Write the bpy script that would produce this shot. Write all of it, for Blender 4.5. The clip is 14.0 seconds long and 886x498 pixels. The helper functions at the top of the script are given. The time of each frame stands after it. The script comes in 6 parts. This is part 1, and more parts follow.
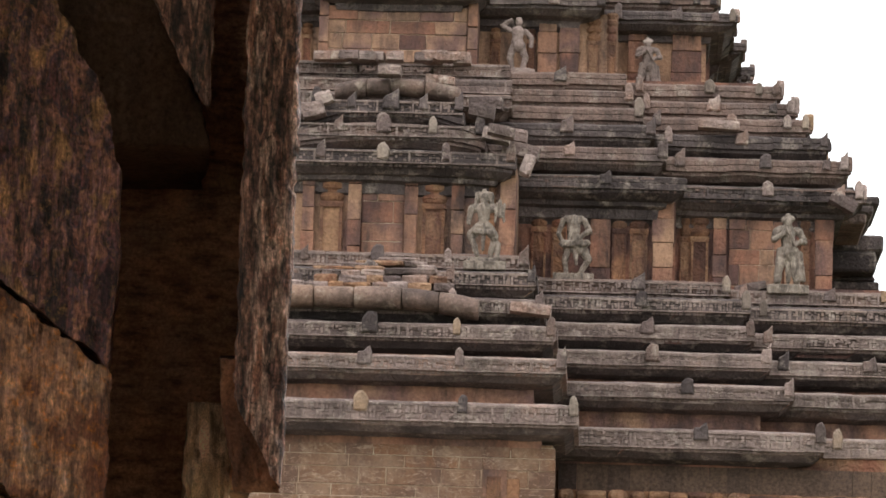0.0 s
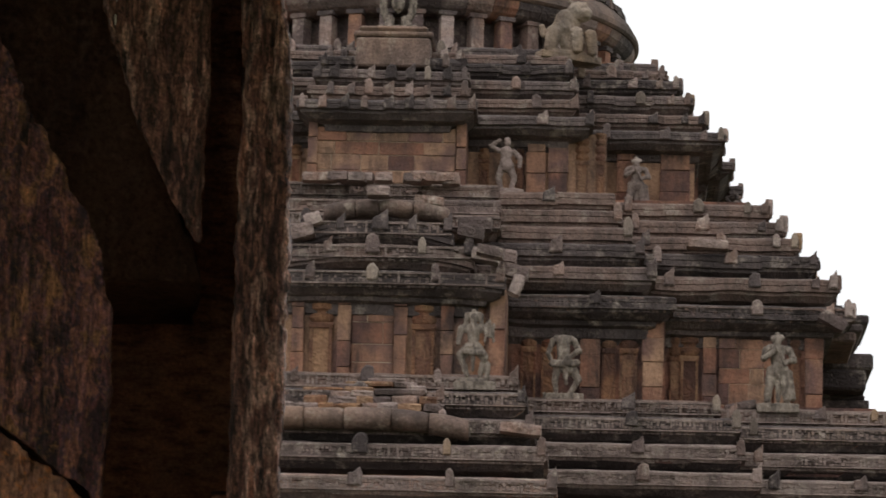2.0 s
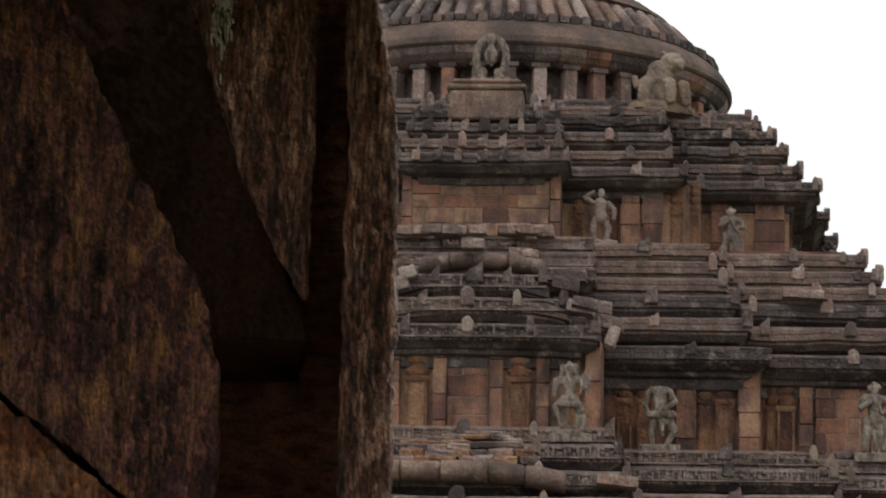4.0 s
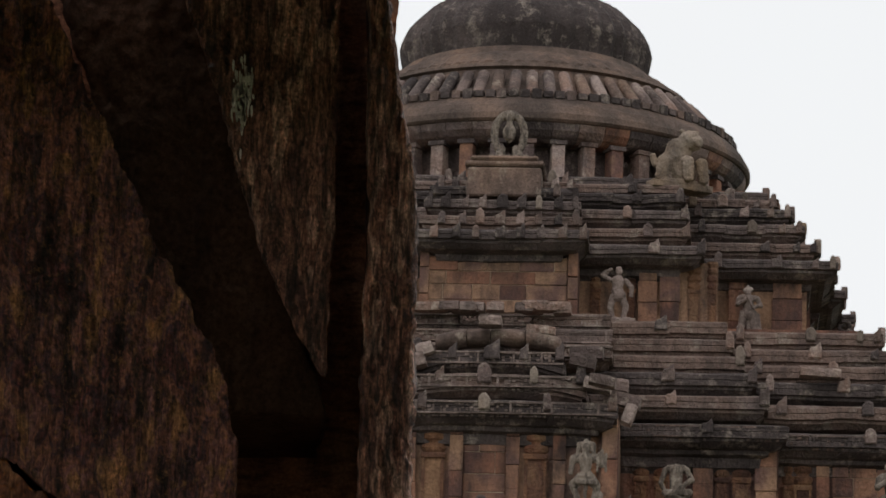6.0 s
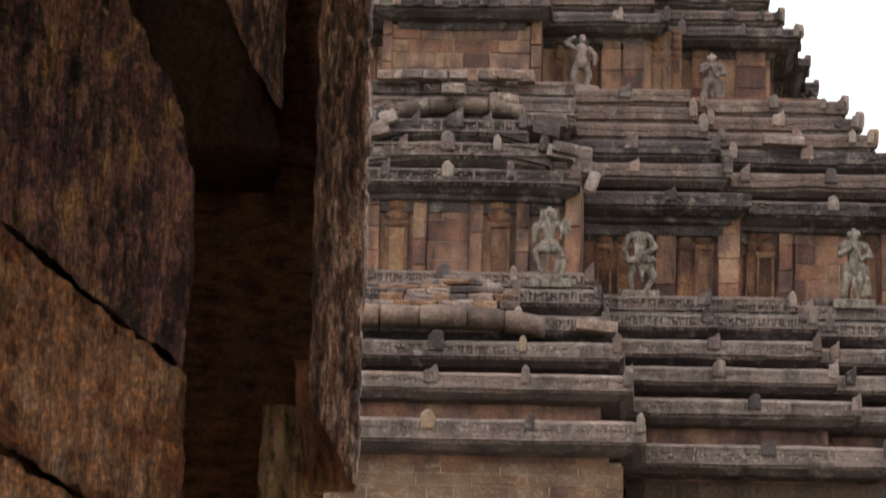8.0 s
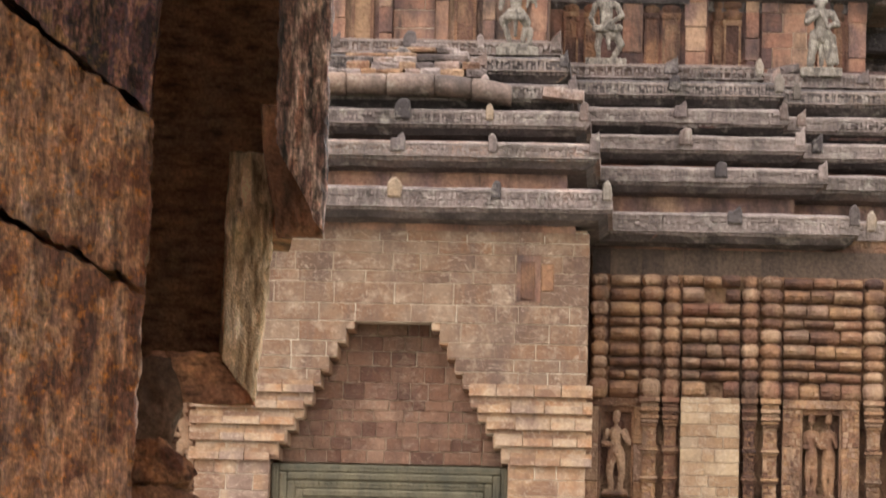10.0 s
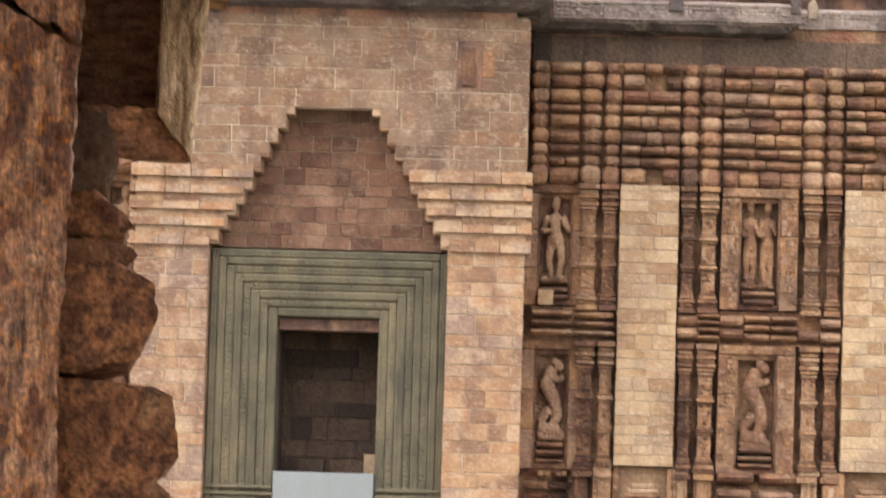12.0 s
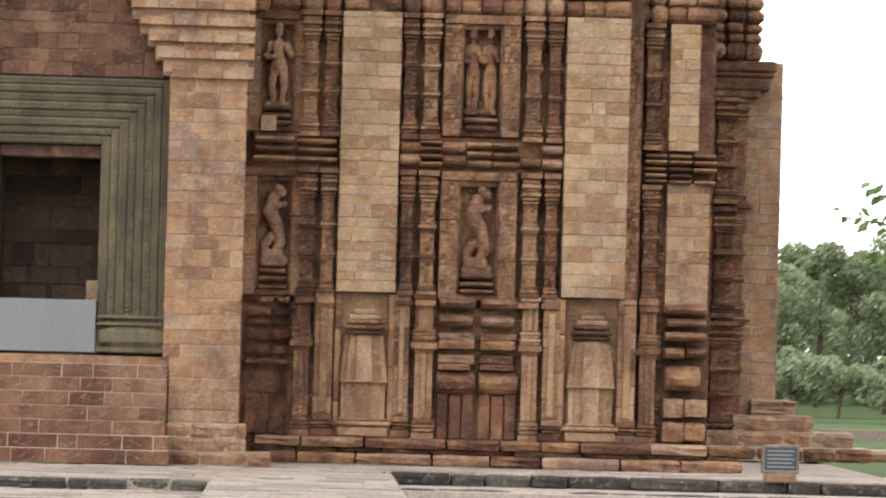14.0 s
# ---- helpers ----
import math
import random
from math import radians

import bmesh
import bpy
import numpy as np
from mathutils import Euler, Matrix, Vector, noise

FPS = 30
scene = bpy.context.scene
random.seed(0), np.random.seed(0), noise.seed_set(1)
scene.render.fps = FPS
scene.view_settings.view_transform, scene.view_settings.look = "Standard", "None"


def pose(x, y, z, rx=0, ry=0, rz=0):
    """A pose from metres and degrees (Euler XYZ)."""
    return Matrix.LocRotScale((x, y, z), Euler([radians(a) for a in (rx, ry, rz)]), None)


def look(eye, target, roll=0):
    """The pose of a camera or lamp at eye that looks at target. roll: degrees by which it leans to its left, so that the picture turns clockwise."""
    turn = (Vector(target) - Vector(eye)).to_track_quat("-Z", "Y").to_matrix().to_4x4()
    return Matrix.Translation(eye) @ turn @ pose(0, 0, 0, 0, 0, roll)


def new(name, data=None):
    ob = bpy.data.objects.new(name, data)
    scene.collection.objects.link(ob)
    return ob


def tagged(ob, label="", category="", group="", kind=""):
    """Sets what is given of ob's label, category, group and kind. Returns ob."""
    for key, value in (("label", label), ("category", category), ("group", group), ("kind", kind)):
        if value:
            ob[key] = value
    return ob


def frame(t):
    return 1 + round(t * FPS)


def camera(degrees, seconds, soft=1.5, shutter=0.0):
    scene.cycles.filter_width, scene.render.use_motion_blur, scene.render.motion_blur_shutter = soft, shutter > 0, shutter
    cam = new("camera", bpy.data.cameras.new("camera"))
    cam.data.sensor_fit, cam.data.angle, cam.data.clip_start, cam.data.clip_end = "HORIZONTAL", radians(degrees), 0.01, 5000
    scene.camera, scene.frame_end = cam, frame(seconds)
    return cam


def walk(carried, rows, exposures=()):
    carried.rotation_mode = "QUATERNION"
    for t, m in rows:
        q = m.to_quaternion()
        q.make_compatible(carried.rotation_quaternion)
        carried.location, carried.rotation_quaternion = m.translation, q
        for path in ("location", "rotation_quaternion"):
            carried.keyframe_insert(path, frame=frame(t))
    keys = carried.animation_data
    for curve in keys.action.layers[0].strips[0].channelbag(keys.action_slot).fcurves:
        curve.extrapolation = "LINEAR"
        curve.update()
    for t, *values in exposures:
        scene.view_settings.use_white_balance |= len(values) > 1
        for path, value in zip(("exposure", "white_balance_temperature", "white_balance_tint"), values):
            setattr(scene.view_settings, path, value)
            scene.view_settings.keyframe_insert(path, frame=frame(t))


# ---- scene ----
cam = camera(12.78, 14.0, soft=1.6, shutter=0.5)
# seconds, eye x y z, heading to the right, tilt up, lean to the left
PATH = [
    (0.0, -0.000, -0.000, 2.950, -2.455, 9.828, 1.898),
    (0.5, -0.004, 0.000, 2.954, -2.404, 10.028, 1.984),
    (1.0, -0.001, 0.001, 2.962, -1.989, 10.334, 2.104),
    (1.5, 0.002, 0.001, 2.970, -1.835, 11.124, 1.898),
    (2.0, -0.004, 0.002, 2.975, -2.351, 11.562, 1.589),
    (2.5, -0.008, 0.002, 2.974, -2.776, 11.648, 1.355),
    (3.0, -0.009, 0.002, 2.978, -3.085, 11.951, 1.334),
    (3.5, -0.013, 0.003, 2.975, -3.301, 11.965, 1.542),
    (4.0, -0.024, 0.003, 2.981, -3.760, 12.285, 1.375),
    (4.2, -0.026, 0.004, 2.984, -3.928, 12.543, 1.466),
    (6.3, -0.027, 0.006, 2.980, -4.015, 13.387, 1.846),
    (6.5, -0.027, 0.006, 2.973, -3.889, 13.024, 1.976),
    (7.0, -0.028, 0.007, 2.952, -4.011, 11.976, 1.794),
    (7.5, -0.018, 0.007, 2.932, -3.655, 10.903, 1.692),
    (8.0, -0.013, 0.008, 2.918, -3.417, 10.085, 1.547),
    (8.2, -0.015, 0.008, 2.910, -3.487, 9.662, 1.378),
    (10.3, -0.011, 0.008, 2.872, -2.686, 6.207, 1.286),
    (10.5, -0.008, 0.008, 2.865, -2.527, 5.782, 1.116),
    (11.0, -0.004, 0.008, 2.848, -2.004, 4.770, 1.202),
    (11.5, -0.004, 0.008, 2.842, -1.991, 4.301, 1.422),
    (12.0, -0.003, 0.008, 2.827, -1.902, 3.729, 1.665),
    (12.5, 0.007, 0.008, 2.808, -0.802, 2.601, 2.209),
    (13.0, 0.007, 0.008, 2.808, 0.420, 1.459, 2.387),
    (13.5, 0.007, 0.008, 2.808, 1.485, 0.963, 2.243),
    (14.0, 0.007, 0.008, 2.808, 2.173, 1.335, 1.531),
]


def heading(x, y, z, yaw, tilt, lean):
    a, b = radians(yaw), radians(tilt)
    way = Vector((math.sin(a) * math.cos(b), math.cos(a) * math.cos(b), math.sin(b)))
    return look((x, y, z), Vector((x, y, z)) + 50 * way, lean)


walk(cam, [(t, heading(*row)) for t, *row in PATH],
     exposures=[(0.0, -0.42), (1.0, -0.65), (2.0, -1.25), (3.0, -1.45), (4.2, -1.28), (6.5, -1.65), (7.0, -1.65), (7.5, -1.2), (8.2, -0.65), (10.3, 0.2), (11.0, 0.28), (12.0, 0.25), (12.5, 0.2), (13.0, 0.08), (14.0, -0.4)])

# ---- light: a bright overcast sky and a weak wide sun
world = bpy.data.worlds.new("overcast_sky")
scene.world = world
world.use_nodes = True
wn = world.node_tree.nodes
wl = world.node_tree.links
sky = wn.new("ShaderNodeTexSky")
sky.sky_type, sky.sun_disc = "NISHITA", False
sky.sun_elevation, sky.sun_rotation = radians(52), radians(200)
sky.air_density, sky.dust_density = 1.0, 6.0
hsv = wn.new("ShaderNodeHueSaturation")
hsv.inputs["Saturation"].default_value = 0.12
mixs = wn.new("ShaderNodeMix")
mixs.data_type = "RGBA"
mixs.inputs[0].default_value = 0.7
mixs.inputs[7].default_value = (18.0, 18.3, 18.6, 1)
wl.new(sky.outputs[0], hsv.inputs["Color"])
wl.new(hsv.outputs[0], mixs.inputs[6])
wl.new(mixs.outputs[2], wn["Background"].inputs["Color"])
wn["Background"].inputs["Strength"].default_value = 0.2
sun = new("sun", bpy.data.lights.new("sun", "SUN"))
sun.data.energy, sun.data.angle, sun.data.color = 0.45, radians(18), (1.0, 0.95, 0.88)
sun.matrix_world = look((-30, -20, 60), (0, 60, 0))


# ---- materials
def node_mat(name):
    m = bpy.data.materials.new(name)
    m.use_nodes = True
    return m, m.node_tree.nodes, m.node_tree.links, m.node_tree.nodes["Principled BSDF"]


def stone(name, tints, stain, stain_amount=0.5, size=1.0, pits=0.4, rough=0.9, lichen=None, carve=0.0, streak=1.0, relief=1.0, spread=0.95, veins=None, mottle=0.75, grain=(0.5, 1.4), fine=14.0, gloss=0.25, fibre=0.0):
    """Weathered stone: tints picked by piece, blotches, stains, grain, pits, and carved relief as bump."""
    m, n, l, b = node_mat(name)
    b.inputs["Roughness"].default_value = rough
    b.inputs["Specular IOR Level"].default_value = gloss
    geo, info = n.new("ShaderNodeNewGeometry"), n.new("ShaderNodeObjectInfo")
    isl = n.new("ShaderNodeMath")
    isl.operation = "ADD"
    l.new(info.outputs["Random"], isl.inputs[0])
    l.new(geo.outputs["Random Per Island"], isl.inputs[1])
    fr = n.new("ShaderNodeMath")
    fr.operation = "FRACT"
    l.new(isl.outputs[0], fr.inputs[0])
    big = n.new("ShaderNodeTexNoise")
    big.inputs["Scale"].default_value, big.inputs["Detail"].default_value = 0.8 / size, 5
    bmap = n.new("ShaderNodeMapping")
    bmap.inputs["Scale"].default_value = (1, 1, 1 / (1 + max(0.0, streak - 1.5)))
    l.new(geo.outputs["Position"], bmap.inputs[0])
    l.new(bmap.outputs[0], big.inputs["Vector"])
    pick = n.new("ShaderNodeMath")
    pick.operation = "MULTIPLY_ADD"
    l.new(big.outputs["Fac"], pick.inputs[0])
    pick.inputs[1].default_value = mottle
    half = n.new("ShaderNodeMath")
    half.operation = "MULTIPLY_ADD"
    l.new(fr.outputs[0], half.inputs[0])
    half.inputs[1].default_value, half.inputs[2].default_value = spread, 0.12 - spread / 2 - (mottle - 0.75) * 0.5
    l.new(half.outputs[0], pick.inputs[2])
    ramp = n.new("ShaderNodeValToRGB")
    els = ramp.color_ramp.elements
    while len(els) < len(tints):
        els.new(0.5)
    for i, c in enumerate(tints):
        els[i].position = 0.12 + 0.76 * i / (len(tints) - 1)
        els[i].color = (*c, 1)
    l.new(pick.outputs[0], ramp.inputs[0])
    # stains run down the face
    mp = n.new("ShaderNodeMapping")
    mp.inputs["Scale"].default_value = (1.6 / size, 1.6 / size, 1.6 / size / (1 + 2 * streak))
    l.new(geo.outputs["Position"], mp.inputs[0])
    st = n.new("ShaderNodeTexNoise")
    st.inputs["Scale"].default_value, st.inputs["Detail"].default_value, st.inputs["Roughness"].default_value = 1.0, 8, 0.65
    l.new(mp.outputs[0], st.inputs["Vector"])
    sr = n.new("ShaderNodeMapRange")
    sr.inputs[1].default_value, sr.inputs[2].default_value, sr.inputs[4].default_value = 0.44, 0.66, stain_amount
    l.new(st.outputs["Fac"], sr.inputs[0])
    mx = n.new("ShaderNodeMix")
    mx.data_type = "RGBA"
    l.new(sr.outputs[0], mx.inputs[0])
    l.new(ramp.outputs[0], mx.inputs[6])
    mx.inputs[7].default_value = (*stain, 1)
    out = mx.outputs[2]
    if lichen:
        ln = n.new("ShaderNodeTexNoise")
        ln.inputs["Scale"].default_value, ln.inputs["Detail"].default_value, ln.inputs["Roughness"].default_value = 2.2 / size, 9, 0.75
        l.new(geo.outputs["Position"], ln.inputs["Vector"])
        lr = n.new("ShaderNodeMapRange")
        lr.inputs[1].default_value, lr.inputs[2].default_value, lr.inputs[4].default_value = 0.53, 0.66, 0.75
        l.new(ln.outputs["Fac"], lr.inputs[0])
        m2 = n.new("ShaderNodeMix")
        m2.data_type = "RGBA"
        l.new(lr.outputs[0], m2.inputs[0])
        l.new(out, m2.inputs[6])
        m2.inputs[7].default_value = (*lichen, 1)
        out = m2.outputs[2]
    if veins:
        vm = n.new("ShaderNodeMapping")
        vm.inputs["Scale"].default_value = (0.9, 0.9, 2.6)
        l.new(geo.outputs["Position"], vm.inputs[0])
        vn = n.new("ShaderNodeTexNoise")
        vn.inputs["Scale"].default_value, vn.inputs["Detail"].default_value, vn.inputs["Distortion"].default_value = 1.7, 4, 1.2
        l.new(vm.outputs[0], vn.inputs["Vector"])
        va = n.new("ShaderNodeMath")
        va.operation = "COMPARE"
        va.inputs[1].default_value, va.inputs[2].default_value = 0.5, 0.009
        l.new(vn.outputs["Fac"], va.inputs[0])
        vf = n.new("ShaderNodeMath")
        vf.operation = "MULTIPLY"
        vf.inputs[1].default_value = 0.4
        l.new(va.outputs[0], vf.inputs[0])
        m3 = n.new("ShaderNodeMix")
        m3.data_type = "RGBA"
        l.new(vf.outputs[0], m3.inputs[0])
        l.new(out, m3.inputs[6])
        m3.inputs[7].default_value = (*veins, 1)
        out = m3.outputs[2]
    gr = n.new("ShaderNodeTexNoise")
    gr.inputs["Scale"].default_value, gr.inputs["Detail"].default_value, gr.inputs["Roughness"].default_value = fine / size, 6, 0.7
    l.new(geo.outputs["Position"], gr.inputs["Vector"])
    gm = n.new("ShaderNodeMapRange")
    gm.inputs[1].default_value, gm.inputs[2].default_value = 0.3, 0.7
    gm.inputs[3].default_value, gm.inputs[4].default_value = grain
    l.new(gr.outputs["Fac"], gm.inputs[0])
    mul = n.new("ShaderNodeMix")
    mul.data_type, mul.blend_type = "RGBA", "MULTIPLY"
    mul.inputs[0].default_value = 1.0
    l.new(out, mul.inputs[6])
    l.new(gm.outputs[0], mul.inputs[7])
    out = mul.outputs[2]
    if fibre:                       # upright eroded grain
        fm = n.new("ShaderNodeMapping")
        fm.inputs["Scale"].default_value = (170, 170, 26)
        l.new(geo.outputs["Position"], fm.inputs[0])
        fn = n.new("ShaderNodeTexNoise")
        fn.inputs["Scale"].default_value, fn.inputs["Detail"].default_value, fn.inputs["Roughness"].default_value, fn.inputs["Distortion"].default_value = 1.0, 5, 0.7, 0.6
        l.new(fm.outputs[0], fn.inputs["Vector"])
        fr2 = n.new("ShaderNodeMapRange")
        fr2.inputs[1].default_value, fr2.inputs[2].default_value = 0.36, 0.66
        fr2.inputs[3].default_value, fr2.inputs[4].default_value = 1 - 0.8 * fibre, 1 + 0.9 * fibre
        l.new(fn.outputs["Fac"], fr2.inputs[0])
        fx = n.new("ShaderNodeMix")
        fx.data_type, fx.blend_type = "RGBA", "MULTIPLY"
        fx.inputs[0].default_value = 1.0
        l.new(out, fx.inputs[6])
        l.new(fr2.outputs[0], fx.inputs[7])
        out = fx.outputs[2]
    l.new(out, b.inputs["Base Color"])
    # relief
    vo = n.new("ShaderNodeTexVoronoi")
    vo.inputs["Scale"].default_value = fine * 0.64 / size
    l.new(geo.outputs["Position"], vo.inputs["Vector"])
    hs = n.new("ShaderNodeMath")
    hs.operation = "MULTIPLY_ADD"
    l.new(vo.outputs["Distance"], hs.inputs[0])
    hs.inputs[1].default_value = pits
    l.new(gr.outputs["Fac"], hs.inputs[2])
    height = hs.outputs[0]
    if carve:
        cv = n.new("ShaderNodeTexVoronoi")
        cv.inputs["Scale"].default_value = 5.5
        cv.feature = "SMOOTH_F1"
        l.new(geo.outputs["Position"], cv.inputs["Vector"])
        wv = n.new("ShaderNodeMath")
        wv.operation = "PINGPONG"
        wv.inputs[1].default_value = 0.16
        l.new(cv.outputs["Distance"], wv.inputs[0])
        hc = n.new("ShaderNodeMath")
        hc.operation = "MULTIPLY_ADD"
        l.new(wv.outputs[0], hc.inputs[0])
        hc.inputs[1].default_value = carve
        l.new(height, hc.inputs[2])
        height = hc.outputs[0]
    if fibre:
        fh = n.new("ShaderNodeMath")
        fh.operation = "MULTIPLY_ADD"
        l.new(fn.outputs["Fac"], fh.inputs[0])
        fh.inputs[1].default_value = 2.2 * fibre
        l.new(height, fh.inputs[2])
        height = fh.outputs[0]
    bp = n.new("ShaderNodeBump")
    bp.inputs["Strength"].default_value, bp.inputs["Distance"].default_value = min(1.0, 0.9 * relief), 0.035 * size * relief
    l.new(height, bp.inputs["Height"])
    l.new(bp.outputs[0], b.inputs["Normal"])
    return m


BRICK = stone("restored_sandstone", [(0.183, 0.098, 0.058), (0.319, 0.189, 0.105), (0.260, 0.139, 0.077), (0.328, 0.221, 0.147), (0.290, 0.144, 0.073), (0.358, 0.240, 0.152), (0.231, 0.151, 0.112)], (0.138, 0.077, 0.056), 0.8, pits=0.4, lichen=(0.37, 0.245, 0.165), veins=(0.48, 0.36, 0.27), spread=0.8, relief=0.7, grain=(0.72, 1.24), mottle=1.2)
PALE = stone("pale_sandstone", [(0.242, 0.140, 0.075), (0.363, 0.233, 0.126), (0.313, 0.194, 0.113), (0.384, 0.264, 0.161), (0.303, 0.181, 0.096), (0.343, 0.228, 0.147), (0.242, 0.168, 0.108), (0.371, 0.252, 0.152)], (0.186, 0.113, 0.075), 0.6, pits=0.4, lichen=(0.41, 0.29, 0.195), veins=(0.5, 0.40, 0.31), spread=1.2, relief=0.7, grain=(0.72, 1.24), mottle=1.2)
OLD = stone("carved_old_sandstone", [(0.070, 0.035, 0.026), (0.155, 0.074, 0.045), (0.250, 0.126, 0.067), (0.120, 0.058, 0.039), (0.280, 0.160, 0.091), (0.180, 0.077, 0.047)], (0.048, 0.026, 0.021), 0.8, carve=3.2, spread=0.7, grain=(0.72, 1.25), mottle=1.2)
ORANGE = stone("orange_wall_sandstone", [(0.110, 0.058, 0.048), (0.250, 0.118, 0.077), (0.300, 0.158, 0.101), (0.150, 0.085, 0.073), (0.340, 0.200, 0.127)], (0.05, 0.034, 0.030), 0.95, spread=0.9, grain=(0.7, 1.25), mottle=1.3)
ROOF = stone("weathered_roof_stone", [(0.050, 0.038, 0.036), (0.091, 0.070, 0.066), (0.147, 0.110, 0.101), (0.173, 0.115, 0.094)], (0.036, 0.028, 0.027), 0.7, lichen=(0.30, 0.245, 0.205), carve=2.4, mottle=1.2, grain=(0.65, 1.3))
ROOFLOW = stone("pale_weathered_roof_stone", [(0.101, 0.072, 0.066), (0.197, 0.141, 0.125), (0.279, 0.204, 0.178), (0.272, 0.169, 0.131), (0.333, 0.254, 0.226)], (0.060, 0.046, 0.040), 0.7, lichen=(0.44, 0.36, 0.30), carve=2.4, mottle=1.4, grain=(0.65, 1.3))
FINIAL = stone("lichened_grey_stone", [(0.136, 0.104, 0.085), (0.230, 0.178, 0.146), (0.289, 0.230, 0.187), (0.255, 0.162, 0.098)], (0.06, 0.046, 0.039), 0.7, grain=(0.65, 1.3))
STATUE = stone("worn_statue_stone", [(0.12, 0.095, 0.078), (0.27, 0.22, 0.18), (0.20, 0.155, 0.125), (0.40, 0.335, 0.275)], (0.05, 0.04, 0.034), 0.9, size=0.22, pits=0.8, relief=1.6, mottle=2.2, spread=0.2)
GREEN = stone("green_chlorite", [(0.080, 0.067, 0.043), (0.133, 0.109, 0.068), (0.176, 0.136, 0.082)], (0.054, 0.047, 0.035), 0.8, size=0.7, carve=1.6, rough=0.7, mottle=1.6, spread=0.3, grain=(0.7, 1.25))
SLAB = stone("grey_blue_cement", [(0.195, 0.205, 0.205), (0.215, 0.225, 0.225)], (0.155, 0.16, 0.16), 0.4, pits=0.02, grain=(0.93, 1.06), relief=0.2)
PAVE = stone("paving_stone", [(0.286, 0.230, 0.190), (0.382, 0.314, 0.266), (0.435, 0.363, 0.314)], (0.170, 0.137, 0.114), 0.4)
MOSSY = stone("blackened_kerb_stone", [(0.035, 0.030, 0.026), (0.075, 0.064, 0.053), (0.17, 0.148, 0.122)], (0.02, 0.018, 0.016), 0.9, streak=2, lichen=(0.24, 0.215, 0.18), size=0.5)
NEAR = stone("near_eroded_stone", [(0.054, 0.019, 0.024), (0.222, 0.077, 0.067), (0.098, 0.048, 0.064), (0.391, 0.156, 0.103), (0.250, 0.109, 0.113), (0.469, 0.222, 0.103)], (0.011, 0.004, 0.004), 1.0, size=0.034, pits=1.8, lichen=(0.34, 0.17, 0.06), streak=2.5, relief=2.6, mottle=2.4, spread=0.2, grain=(0.35, 1.6), fine=5.0, gloss=0.5, rough=0.6, fibre=0.8)
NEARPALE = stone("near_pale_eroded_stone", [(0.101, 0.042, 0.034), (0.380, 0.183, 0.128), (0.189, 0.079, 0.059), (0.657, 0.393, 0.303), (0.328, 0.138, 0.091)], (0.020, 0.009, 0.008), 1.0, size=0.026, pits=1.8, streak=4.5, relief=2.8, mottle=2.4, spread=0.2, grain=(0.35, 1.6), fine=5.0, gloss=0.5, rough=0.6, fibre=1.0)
# lower blocks: orange lichen, tints also raised for the light falling there
NEARLOW = stone("lit_orange_lichened_stone", [(0.240, 0.085, 0.045), (0.609, 0.277, 0.144), (0.370, 0.176, 0.118), (0.675, 0.351, 0.192), (0.501, 0.288, 0.228)], (0.081, 0.032, 0.023), 0.9, size=0.042, pits=1.6, lichen=(0.72, 0.22, 0.02), streak=2.2, relief=2.4, mottle=2.6, spread=0.25, grain=(0.45, 1.5), fine=5.0, gloss=0.5, rough=0.6, fibre=0.6)
MID = stone("ochre_carved_sandstone", [(0.121, 0.057, 0.034), (0.251, 0.130, 0.070), (0.312, 0.171, 0.088), (0.191, 0.090, 0.053), (0.333, 0.201, 0.121), (0.251, 0.145, 0.097)], (0.075, 0.040, 0.028), 0.75, carve=1.8, spread=0.8, veins=(0.40, 0.28, 0.19), grain=(0.72, 1.25), mottle=1.2)
OCHRE = stone("ochre_restored_sandstone", [(0.20, 0.112, 0.065), (0.31, 0.185, 0.108), (0.35, 0.225, 0.135), (0.26, 0.148, 0.088), (0.38, 0.255, 0.16)], (0.12, 0.065, 0.043), 0.7, carve=0.8, spread=0.9, veins=(0.45, 0.33, 0.23), grain=(0.72, 1.25), mottle=1.3)
REDBRICK = stone("red_brown_brick", [(0.097, 0.044, 0.029), (0.168, 0.080, 0.049), (0.210, 0.109, 0.069), (0.134, 0.063, 0.042), (0.235, 0.130, 0.084)], (0.07, 0.036, 0.026), 0.7, veins=(0.40, 0.29, 0.21), spread=0.9, grain=(0.72, 1.25), mottle=1.2)
BROWN = stone("browned_porch_sandstone", [(0.113, 0.062, 0.040), (0.193, 0.112, 0.068), (0.160, 0.087, 0.052), (0.208, 0.132, 0.087), (0.176, 0.089, 0.049)], (0.10, 0.06, 0.046), 0.85, pits=0.4, lichen=(0.31, 0.215, 0.15), veins=(0.42, 0.32, 0.24), spread=0.8, relief=0.7, grain=(0.72, 1.24), mottle=1.3)
FRIEZE = stone("carved_frieze_stone", [(0.105, 0.079, 0.071), (0.200, 0.147, 0.129), (0.273, 0.205, 0.179), (0.242, 0.168, 0.133)], (0.06, 0.046, 0.04), 0.75, lichen=(0.36, 0.30, 0.255), spread=0.35, mottle=1.4, grain=(0.65, 1.3))
# shade put into colour: doorway passage and the strip under the eaves
SHADEDARK = stone("shade_dark_stone", [(0.05, 0.032, 0.025), (0.085, 0.055, 0.04), (0.11, 0.07, 0.048)], (0.03, 0.022, 0.018), 0.5)


